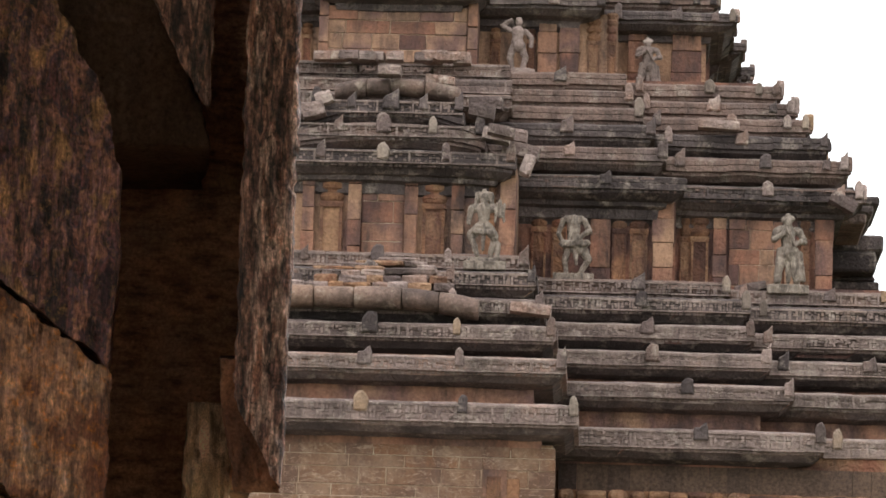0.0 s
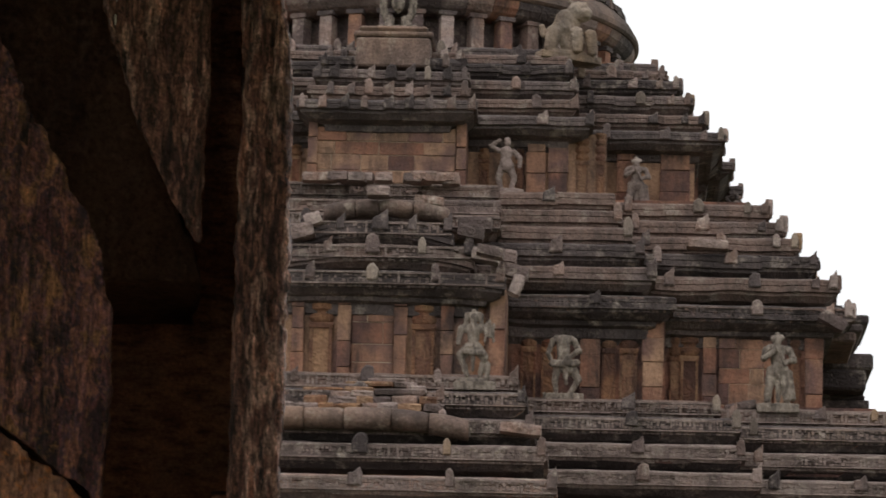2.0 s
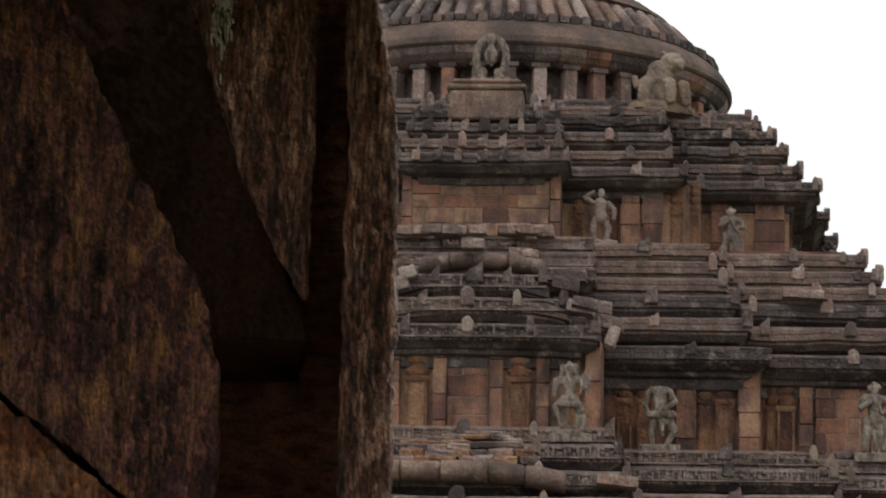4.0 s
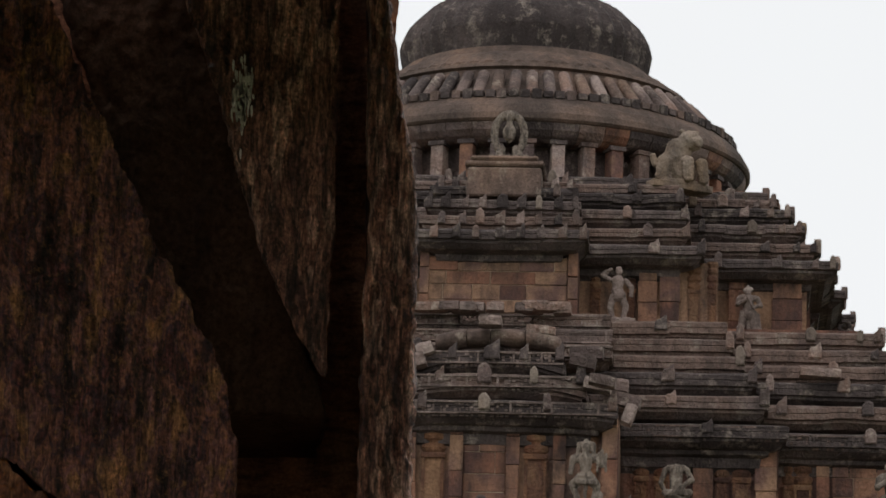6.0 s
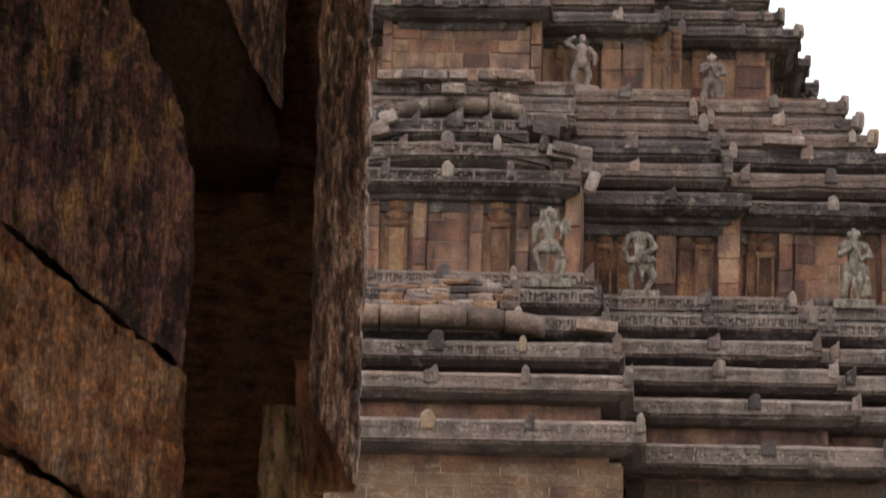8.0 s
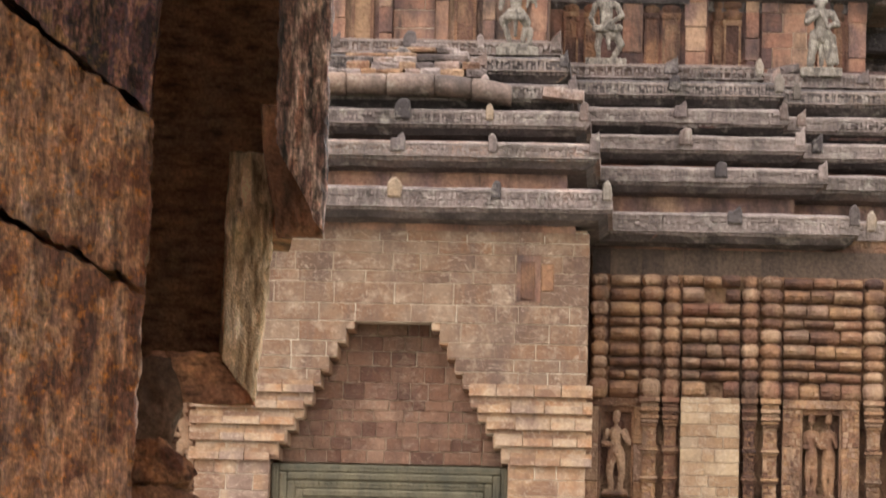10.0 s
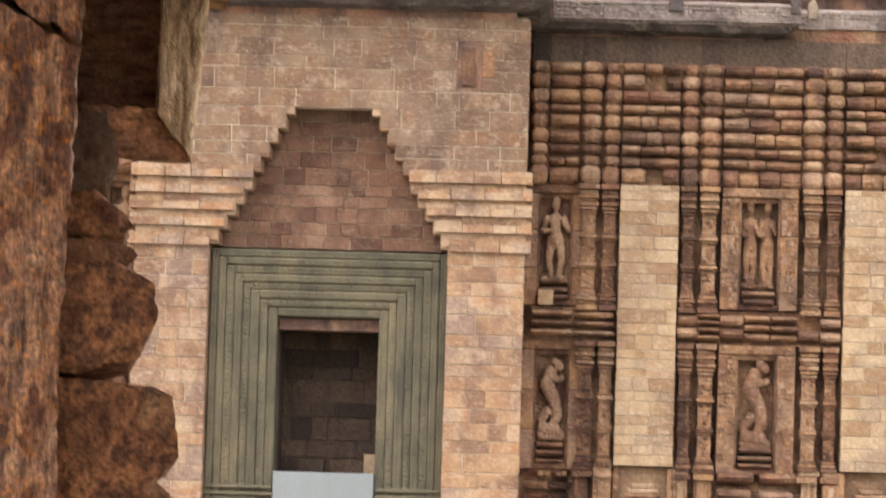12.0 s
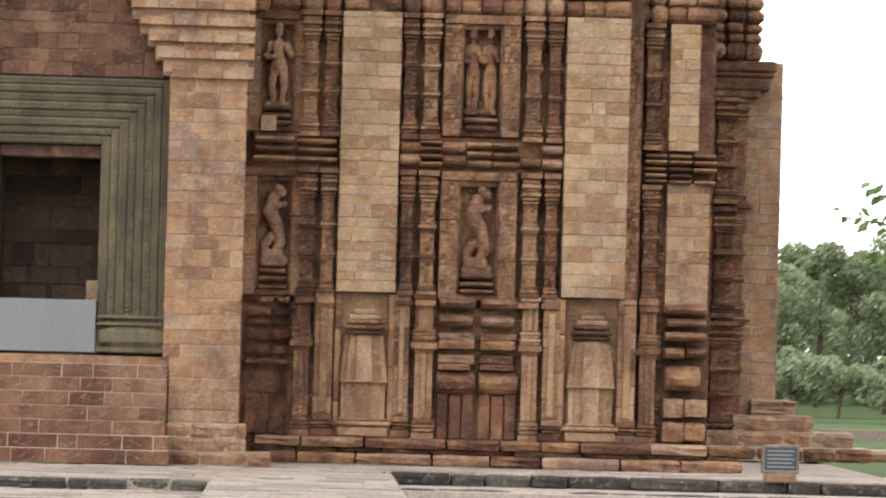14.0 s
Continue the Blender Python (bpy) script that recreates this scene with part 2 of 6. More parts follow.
# ---- mesh helpers
def mesh_of(name, bm, mat=None, smooth=False):
    me = bpy.data.meshes.new(name)
    bm.to_mesh(me)
    bm.free()
    if smooth:
        for p in me.polygons:
            p.use_smooth = True
    if mat:
        me.materials.append(mat)
    return me


def part(name, data, parent, label="", m=None):
    ob = new(name, data)
    ob.parent = parent
    if m is not None:
        ob.matrix_basis = m
    if label:
        ob["label"] = label
    return ob


def place(x, y, z, sx=1, sy=1, sz=1, rz=0, ry=0, rx=0):
    return Matrix.LocRotScale((x, y, z), Euler((rx, ry, rz)), (sx, sy, sz))


def add_box(bm, x0, x1, y0, y1, z0, z1, bevel=0.0):
    r = bmesh.ops.create_cube(bm, size=1.0, matrix=Matrix.LocRotScale(((x0 + x1) / 2, (y0 + y1) / 2, (z0 + z1) / 2), None, (abs(x1 - x0), abs(y1 - y0), abs(z1 - z0))))
    if bevel:
        bmesh.ops.bevel(bm, geom=list({e for v in r["verts"] for e in v.link_edges}), offset=bevel, segments=1, affect="EDGES")


def add_lathe(bm, prof, segs=16, cx=0, cy=0, cz=0, squash=1.0):
    rings = []
    for r, z in prof:
        rings.append([bm.verts.new((cx + r * math.cos(2 * math.pi * i / segs), cy + squash * r * math.sin(2 * math.pi * i / segs), cz + z)) for i in range(segs)])
    for a, b in zip(rings, rings[1:]):
        for i in range(segs):
            bm.faces.new((a[i], a[(i + 1) % segs], b[(i + 1) % segs], b[i]))
    bm.faces.new(rings[-1])
    bm.faces.new(rings[0][::-1])


def roughen(bm, amount, scale, seed=0.0):
    bm.normal_update()
    for v in bm.verts:
        d = noise.noise(v.co * scale + Vector((seed, seed * 1.7, -seed))) + 0.5 * noise.noise(v.co * scale * 2.7 + Vector((seed, 3, 1)))
        v.co += v.normal * d * amount


def boxes_mesh(name, boxes, mat):
    """Many small separate boxes (x0, x1, y0, y1, z0, z1) in one mesh."""
    verts, faces = [], []
    for x0, x1, y0, y1, z0, z1 in boxes:
        k = len(verts)
        verts += [(x0, y0, z0), (x1, y0, z0), (x1, y0, z1), (x0, y0, z1), (x0, y1, z0), (x1, y1, z0), (x1, y1, z1), (x0, y1, z1)]
        faces += [(k, k + 1, k + 2, k + 3), (k + 1, k + 5, k + 6, k + 2), (k + 4, k, k + 3, k + 7), (k + 3, k + 2, k + 6, k + 7), (k + 4, k + 5, k + 1, k)]
    me = bpy.data.meshes.new(name)
    me.from_pydata(verts, [], faces)
    me.materials.append(mat)
    return me


def block_mesh(name, mat, seed, bevel=0.07, wobble=0.05):
    """A worn unit block, centred, later scaled to each stone."""
    rng = random.Random(seed)
    bm = bmesh.new()
    bmesh.ops.create_cube(bm, size=1.0)
    bmesh.ops.bevel(bm, geom=bm.edges[:], offset=bevel, segments=1, affect="EDGES")
    for v in bm.verts:
        v.co += Vector([rng.uniform(-wobble, wobble) * (0.35, 0.4, 0.5)[k] for k in range(3)])
    return mesh_of(name, bm, mat)


def worn_mesh(name, mat, seed):
    """A broken, rounded unit stone with a pitted face."""
    bm = bmesh.new()
    bmesh.ops.create_cube(bm, size=1.0)
    bmesh.ops.subdivide_edges(bm, edges=bm.edges[:], cuts=3, use_grid_fill=True)
    for v in bm.verts:
        c = v.co.copy()
        edge = sum(abs(q) > 0.45 for q in c)
        d = noise.noise(c * 2.1 + Vector((seed * 3.1, 0, 0))) + 0.6 * noise.noise(c * 5 + Vector((0, seed * 1.7, 0)))
        k = 1.0 - (0.0, 0.0, 0.05, 0.11)[edge]
        v.co = Vector((c.x * (1 - (1 - k) * 0.5) + 0.02 * d, c.y * k + 0.05 * d, c.z * k + 0.07 * d))
    return mesh_of(name, bm, mat)


MORTAR = stone("lime_mortar", [(0.321, 0.231, 0.160), (0.415, 0.316, 0.231), (0.490, 0.396, 0.301)], (0.22, 0.14, 0.095), 0.6, pits=0.1, grain=(0.75, 1.2))
BLOCKS = {m.name: [block_mesh("stone_block", m, i, 0.024, 0.03) for i in range(6)] for m in (BRICK, PALE, OLD, MID, ROOFLOW, ORANGE, SHADEDARK, PAVE, ROOF, MOSSY, OCHRE, REDBRICK, BROWN)}

WORN = {m.name: [worn_mesh("worn_stone", m, i) for i in range(5)] for m in (BRICK, OLD, MID, ROOFLOW, MOSSY)}


def masonry(parent, mat, x0, x1, z0, z1, y, course=0.3, length=0.7, depth=0.35, hole=None, seed=1, proud=0.02, name="brick", worn=False):
    """Courses of single stones in the plane y (front face), facing -y. hole(z) gives an interval of x left open."""
    rng = random.Random(seed)
    z = z0
    bed = bmesh.new()
    while z < z1 - 0.05:
        h = min(course * rng.uniform(0.7, 1.3), z1 - z)
        if z1 - z - h < 0.12:
            h = z1 - z
        spans = [(x0, x1)]
        if hole:
            gap = hole(z + h / 2)
            if gap:
                spans = [(x0, gap[0]), (gap[1], x1)]
        for a, b in spans:
            add_box(bed, a + 0.03, b - 0.03, y - 0.009, y + depth * 0.9, z, z + h)
            x = a
            while x < b - 0.02:
                w = min(length * rng.uniform(0.5, 1.7), b - x)
                if b - x - w < 0.2:
                    w = b - x
                p = rng.uniform(-1.2 * proud - 0.012, -0.022)
                part(name, rng.choice((WORN if worn else BLOCKS)[mat.name]), parent, m=place(x + w / 2, y + depth / 2 + p, z + h / 2, w - 0.016, depth, h - 0.016))
                x += w
        z += h
    tagged(part("mortar_bed", mesh_of("mortar_bed", bed, MORTAR if mat.name != SHADEDARK.name else SHADEDARK), parent), kind="stuff")


# ---- ground
CX, CY = -5.34, 105.2          # the hall's axis
bm = bmesh.new()
bmesh.ops.create_grid(bm, x_segments=60, y_segments=60, size=900)
for v in bm.verts:
    v.co.y += 500

    v.co.z = -0.75
GRASS = stone("lawn", [(0.05, 0.085, 0.025), (0.075, 0.12, 0.035), (0.10, 0.14, 0.05)], (0.09, 0.085, 0.05), 0.4, size=3.0)
ground = tagged(new("ground", mesh_of("ground", bm, GRASS)), "flat ground of short green grass round the temple", "ground", kind="structure")

# paved terrace, with its worn front kerbs
terrace = tagged(new("pavement"), "terrace of pale worn stone slabs with dark kerbs", "pavement", kind="structure")
bm = bmesh.new()
add_box(bm, CX - 40, 2.2, 76.6, 140, -0.9, -0.04)
add_box(bm, -1.5, 2.2, 62, 76.6, -0.9, -0.04)
add_box(bm, 2.2, 13.6, 84.6, 140, -0.9, -0.04)
add_box(bm, CX - 40, 13.6, 58, 84.6, -0.9, -0.62)
add_box(bm, CX - 40, -1.5, 71.4, 76.6, -0.9, -0.26)
add_box(bm, CX - 40, -1.5, 62, 71.4, -0.9, -0.49)
add_box(bm, 2.2, 13.6, 80.5, 84.6, -0.9, -0.26)
add_box(bm, 2.2, 13.6, 76.5, 80.5, -0.9, -0.46)
part("terrace_body", mesh_of("terrace_body", bm, PAVE), terrace)


def paving(x0, x1, y0, y1, top, seed, mat=PAVE, size=1.0):
    rng = random.Random(seed)
    y = y0
    while y < y1 - 0.05:
        d = min(size * rng.uniform(0.55, 0.8), y1 - y)
        x = x0
        while x < x1 - 0.05:
            w = min(size * rng.uniform(0.7, 1.5), x1 - x)
            part("paving_slab", rng.choice(BLOCKS[mat.name]), terrace, m=place(x + w / 2, y + d / 2, top - 0.05 + rng.uniform(-0.012, 0.012), w - 0.02, d - 0.02, 0.1))
            x += w
        y += d


paving(-10.5, 13.5, 84.9, 89.0, 0.0, 5)
paving(-10.5, 2.2, 76.9, 84.9, 0.0, 15)
paving(-1.48, 2.15, 64.0, 76.9, 0.0, 18)
paving(-10.5, -1.55, 71.7, 76.4, -0.22, 16)
paving(-10.5, -1.55, 64.0, 71.2, -0.45, 19)
paving(-10.5, 13.0, 60.0, 66.4, -0.58, 17, size=1.3)
rngk = random.Random(8)
for x0, x1, y, top, h in ((-10.5, -1.5, 76.9, 0.0, 0.22), (-10.5, -1.45, 71.7, -0.22, 0.24), (2.0, 13.4, 84.4, 0.0, 0.26), (2.2, 13.4, 81.6, -0.24, 0.24), (2.6, 13.4, 76.6, -0.42, 0.24), (3.0, 13.4, 72.0, -0.55, 0.12)):
    x = x0
    while x < x1 - 0.1:
        w = min(rngk.uniform(0.7, 1.9), x1 - x)
        part("kerb_stone", rngk.choice(WORN[MOSSY.name]), terrace, "blackened kerb stone", place(x + w / 2, y + rngk.uniform(-0.25, 0.1), top - h / 2 + rngk.uniform(-0.03, 0.015), w - 0.03, 0.75, h, rz=rngk.uniform(-0.03, 0.03)))
        x += w

# ---- the temple hall
SIDE = 0.15
hall = tagged(new("temple_hall"), "massive ancient sandstone temple hall with stepped pyramid roof", "temple")
hall.location = (CX, CY, 0)


def outline(w, a, pa, b, pr, o, rng, block):
    """One ring of the stepped plan, as points with a block number; repeated at each joint."""
    pts = []
    for k in range(4):
        pf, rf = (pa, pr) if k == 0 else (0.3, 0.3 + SIDE * pr)      # the other sides stand out less than the porch side
        side = [(-(w + o), -(w + o)), (-(a + o), -(w + o)), (-(a + o), -(w + pf + o)), (-(b + o), -(w + pf + o)), (-(b + o), -(w + rf + o)),
                (b + o, -(w + rf + o)), (b + o, -(w + pf + o)), (a + o, -(w + pf + o)), (a + o, -(w + o))]
        c, s = math.cos(k * math.pi / 2), math.sin(k * math.pi / 2)
        pts += [(x * c - y * s, x * s + y * c) for x, y in side]
    return pts


def tier_mesh(w, a, pa, b, pr, profile, seed, mat, block=1.4, jit=0.035, broken=0.06, bow=0.0, rest=None, foot=0.0):
    """A course of the roof: the profile runs round the stepped plan, cut into separate worn blocks."""
    rng = random.Random(seed)
    base = outline(w, a, pa, b, pr, 0.0, rng, block)
    cuts = []                                   # (edge, fraction, block jitter)
    n = len(base)
    for i in range(n):
        p, q = Vector(base[i]), Vector(base[(i + 1) % n])
        length = (q - p).length
        k = max(1, round(length / (block * rng.uniform(0.8, 1.25))))
        for j in range(k):
            out, up = rng.uniform(-jit, jit), rng.uniform(-jit, jit) * 0.7
            if rng.random() < broken and length > 1.0:
                out -= rng.uniform(0.08, 0.3)
                up -= rng.uniform(0.0, 0.12)
            lo, hi = j / k, (j + 1) / k
            for f in (lo, (lo * 2 + hi) / 3, (lo + 2 * hi) / 3, hi):
                cuts.append((i, f, out, up))
    bm = bmesh.new()
    rings = []
    for o, z in profile:
        ring = []
        for i, f, out, up in cuts:
            full = o + (out if o > -0.3 else 0.0)
            pl = outline(w, a, pa, b, pr, full, None, 0)
            p = Vector(pl[i]).lerp(Vector(pl[(i + 1) % n]), f)
            v = Vector((p.x, p.y, z + (up if o > -0.3 else 0.0)))
            d = noise.noise(v * 1.3 + Vector((seed, 0, 0))) * 0.03
            v.z += d
            if bow and o > -0.6 and v.y < -(w + pa) - 0.35:      # the middle bay's courses sag at their ends
                v.z -= bow * min(1.2, abs(v.x) / b) ** 3
            ring.append(bm.verts.new(v))
        rings.append(ring)
    m = len(cuts)
    for r0, r1 in zip(rings, rings[1:]):
        for i in range(m):
            f = bm.faces.new((r0[i], r0[(i + 1) % m], r1[(i + 1) % m], r1[i]))
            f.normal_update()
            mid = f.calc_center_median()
            # downward faces take the darker stone, soffit shade put into colour
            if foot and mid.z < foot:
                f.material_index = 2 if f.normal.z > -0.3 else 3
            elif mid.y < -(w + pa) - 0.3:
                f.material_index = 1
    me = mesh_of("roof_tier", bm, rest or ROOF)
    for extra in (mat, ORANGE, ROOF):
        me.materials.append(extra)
    return me


def antefix_mesh(seed, mat):
    rng = random.Random(seed)
    bm = bmesh.new()
    prof = [(-0.5, 0), (0.5, 0), (0.5, 0.55), (0.34, 0.85), (0.1, 1.0), (-0.16, 1.0), (-0.38, 0.82), (-0.5, 0.5)]
    if seed in (1, 3, 5):                       # squarer stubs with a slanting head
        prof = [(-0.5, 0), (0.5, 0), (0.5, 0.6), (0.46, 0.98), (0.2, 0.9), (-0.1, 0.74), (-0.42, 0.7), (-0.5, 0.5)]
    prof = [(x + rng.uniform(-0.07, 0.07), z + rng.uniform(-0.06, 0.06) * (z > 0)) for x, z in prof]
    f = [bm.verts.new((x, -0.5, z)) for x, z in prof]
    g = [bm.verts.new((x * 0.8, -0.68, 0.08 + z * 0.8)) for x, z in prof]
    b_ = [bm.verts.new((x, 0.5, z)) for x, z in prof]
    n = len(prof)
    for r0, r1 in ((b_, f), (f, g)):
        for i in range(n):
            bm.faces.new((r0[i], r0[(i + 1) % n], r1[(i + 1) % n], r1[i]))
    bm.faces.new(g)
    bm.faces.new(b_[::-1])
    bmesh.ops.recalc_face_normals(bm, faces=bm.faces)
    return mesh_of("antefix", bm, mat)


ANTE = [antefix_mesh(i, (ROOFLOW, ROOF, FINIAL, ROOFLOW, ROOF, ROOF)[i]) for i in range(6)]


def antefixes(w, a, pa, b, pr, ztop, seed, size, raha=True):
    rng = random.Random(seed)
    spots = []
    for s in (-1, 1):
        spots += [(s * (a - 0.12), -(w + pa) + 0.1, 1.0, 0.8), (s * (a + b) / 2 + rng.uniform(-0.3, 0.3), -(w + pa) + 0.08, 0.9, 1.1),
                  (s * (a + 0.32), -w + 0.1, 1.0, 0.8), (s * (a + w) / 2 + rng.uniform(-0.3, 0.3), -w + 0.08, 0.85, 1.1), (s * (w - 0.12), -w + 0.1, 0.95, 0.7), (s * (w - 0.55), -w + 0.1, 0.7, 0.7)]
        if raha:
            spots += [(s * (b - 0.12), -(w + pr) + 0.1, 1.05, 0.75), (s * b * 0.47, -(w + pr) + 0.1, 0.95, 0.75)]
    if raha and size < 0.8:
        spots += [(x_ * b, -(w + pr) + 0.08, 1.0, 0.9) for x_ in (-0.72, -0.25, 0.25, 0.72)]
    if raha:
        spots += [(rng.uniform(-0.1, 0.1), -(w + pr) + 0.08, 1.0, 1.2)]
    for k in range(4):
        turn = Matrix.Rotation(k * math.pi / 2, 4, "Z")
        for x, y, h, wd in spots:
            if k:
                y = -w + 0.08 - (0.3 if abs(x) < a else 0.0) - (SIDE * pr if abs(x) < b else 0.0)
            if rng.random() < 0.13:
                continue
            g = size * rng.uniform(0.85, 1.12)
            part("antefix", rng.choice(ANTE), hall, m=turn @ place(x, y - 0.06, ztop - 0.22, 0.32 * wd * g, 0.2 * g, 0.52 * h * g, rz=rng.uniform(-0.1, 0.1)))


# (half width of the corner bays, top height); then the middle bays' half widths and how far they stand out
STOREYS = [
    ([(15.5, 14.33), (14.85, 15.46), (14.2, 16.29), (13.6, 17.01), (13.0, 17.74), (12.4, 18.24)], [10.3, 9.6, 9.1, 8.75, 8.65, 8.2], 0.95, [4.75, 4.45, 4.2, 3.9, 3.7, 3.5], 4.5, 13.55),
    ([(11.4, 20.92), (11.06, 21.67), (10.6, 22.33), (10.15, 22.85), (9.8, 23.32), (9.45, 23.84)], [7.1, 6.65, 6.37, 6.07, 5.82, 5.64], 1.0, [3.1, 2.35, 1.8, 2.9, 2.85, 2.8], 3.5, 20.0),
    ([(8.37, 25.93), (7.9, 26.46), (7.55, 27.03), (7.25, 27.52), (6.9, 27.86), (6.6, 28.1)], [5.08, 4.7, 4.65, 4.54, 4.4, 4.2], 1.4, [2.2, 2.0, 1.95, 1.85, 1.75, 1.6], 2.8, 25.35),
]
for si, (rows, amids, pa, brs, pr, low) in enumerate(STOREYS):
    below = low
    for k, ((w, zt), a, b) in enumerate(zip(rows, amids, brs)):
        f = 0.42 if (k == 0 and si == 0) else (0.32 if si < 2 else 0.24)      # height of the carved fascia
        SIDE = 0.5 if si == 0 else 0.12
        prk = pr - (0.12 * k if si == 0 else 0.25 * k if si == 1 else 0.3 * k)
        if si == 1 and k == 2:
            prk = 3.25
        if si == 1 and k > 2:
            prk = 2.1 - 0.2 * (k - 3)
        neck = -0.8 if k == 0 else -0.72
        eave = [(neck, below - 0.12), (neck, zt - f - 0.26)]
        if k == 0 and si:                      # a deep plain moulding hangs under the lowest course
            drop = 0.62 if si == 1 else 0.42
            eave = [(-1.0, below - 0.3), (-0.74, zt - f - drop), (-0.66, zt - f - drop + 0.02), (-0.62, zt - f - drop * 0.6), (-0.46, zt - f - drop * 0.52), (-0.42, zt - f - 0.22)]
        profile = eave + [(-0.30, zt - f - 0.20), (-0.14, zt - f - 0.09), (-0.10, zt - f - 0.07), (-0.10, zt - f), (0.0, zt - f + 0.02), (0.0, zt - f * 0.55),
                   (-0.025, zt - f * 0.5), (0.0, zt - f * 0.45), (0.0, zt - 0.04), (-0.05, zt), (-0.32, zt + 0.07), (-1.7, zt + 0.12)]
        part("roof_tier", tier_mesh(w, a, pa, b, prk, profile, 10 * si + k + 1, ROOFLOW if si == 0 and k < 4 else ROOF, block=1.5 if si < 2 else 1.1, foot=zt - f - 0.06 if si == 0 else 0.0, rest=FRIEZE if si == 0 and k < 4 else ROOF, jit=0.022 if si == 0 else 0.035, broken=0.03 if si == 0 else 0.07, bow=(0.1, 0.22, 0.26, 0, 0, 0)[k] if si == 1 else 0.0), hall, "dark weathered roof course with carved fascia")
        # small carved figures in two rows along the fascia, and a row of teeth under it
        rng = random.Random(900 + 10 * si + k)
        carving = []
        for xa, xb, yy in () if si == 2 else ((-b, b, -(w + prk)),) if si == 1 and k else ((-b, b, -(w + prk)), (b, a, -(w + pa)), (-a, -b, -(w + pa)), (a, w, -w), (-w, -a, -w)):
            x = xa + 0.05
            while x < xb - 0.1:
                s_ = rng.uniform(0.03, 0.085)
                for row in (0.18, 0.40, 0.62):
                    if rng.random() < (0.72, 0.5, 0.35)[si]:
                        zz, hh = zt - f + f * (row + rng.uniform(-0.03, 0.03)), f * rng.uniform(0.13, 0.24)
                        carving.append((x + rng.uniform(-0.02, 0.02), x + s_, yy - (rng.uniform(0.025, 0.055) if si == 0 else rng.uniform(0.004, 0.028)), yy + 0.1, zz, zz + hh))
                if rng.random() < 0.85:
                    carving.append((x, x + 0.07, yy + 0.04, yy + 0.2, zt - f - 0.06, zt - f - 0.005))
                x += s_ + rng.uniform(0.015, 0.045)
                if rng.random() < 0.06:
                    carving.append((x, x + 0.05, yy - 0.045, yy + 0.1, zt - f + 0.02, zt - 0.02))
                    x += 0.08
            for za, zb in ((zt - f, zt - f + 0.035), (zt - 0.075, zt - 0.03)):
                x = xa
                while x < xb:
                    s_ = min(rng.uniform(0.6, 1.6), xb - x)
                    carving.append((x, x + s_ - 0.02, yy - rng.uniform(0.035, 0.06), yy + 0.1, za + rng.uniform(-0.01, 0.01), zb))
                    x += s_
        front = -(w + pa) - 0.3
        for piece, mat in (([c for c in carving if c[3] < front], FRIEZE), ([c for c in carving if c[3] >= front], FRIEZE if si == 0 else ROOF)):
            if piece:
                tagged(part("fascia_carving", boxes_mesh("fascia_carving", piece, mat), hall), kind="stuff")
        antefixes(w, a, pa, b, prk, zt, 50 * si + k, (0.85, 0.85, 0.72)[si], raha=not (si == 1 and k > 2))
        below = zt

# inner core that closes the courses
bm = bmesh.new()
for w, z0, z1 in ((14.2, 0.2, 14.2), (11.9, 14, 18.4), (10.3, 18, 21), (9.0, 20.6, 24), (7.2, 23.6, 26), (6.0, 25.8, 28.3)):
    add_box(bm, -w, w, -w, w, z0, z1)
part("core", mesh_of("core", bm, ORANGE), hall)


# ---- pilasters
def column_mesh(mat, seed, rings=True, figure=False):
    """A carved half column 1 m high and 1 m wide at its shaft; it is stretched to its place."""
    rng = random.Random(seed)
    bm = bmesh.new()
    add_box(bm, -0.36, 0.36, -0.24, 0.6, 0.0, 1.0)
    for z0, h, w in ((0.0, 0.04, 0.54), (0.05, 0.022, 0.46), (0.08, 0.026, 0.52), (0.115, 0.02, 0.45), (0.14, 0.018, 0.42), (0.33, 0.014, 0.42), (0.352, 0.022, 0.47), (0.38, 0.014, 0.42), (0.555, 0.014, 0.42), (0.575, 0.024, 0.48), (0.605, 0.014, 0.42),
                     (0.775, 0.014, 0.42), (0.80, 0.02, 0.46), (0.83, 0.026, 0.51), (0.865, 0.02, 0.45), (0.89, 0.028, 0.52), (0.925, 0.028, 0.46), (0.962, 0.038, 0.55)):
        add_box(bm, -w, w, -0.3 - (w - 0.36) * 3.4, 0.6, z0, z0 + h, 0.007)
    # small carved ornaments between the rings
    for za, zb in ((0.165, 0.325), (0.40, 0.55), (0.625, 0.77)):
        z = za
        while z < zb - 0.012:
            h = rng.uniform(0.016, 0.034)
            x = -0.34
            while x < 0.3:
                w = rng.uniform(0.08, 0.3)
                if rng.random() < 0.86:
                    add_box(bm, x, min(x + w, 0.35), -0.24 - rng.uniform(0.01, 0.13), 0.0, z, min(z + h - 0.004, zb))
                x += w + 0.025
            z += h
    return mesh_of("pilaster", bm, mat)


COL = column_mesh(OLD, 1)


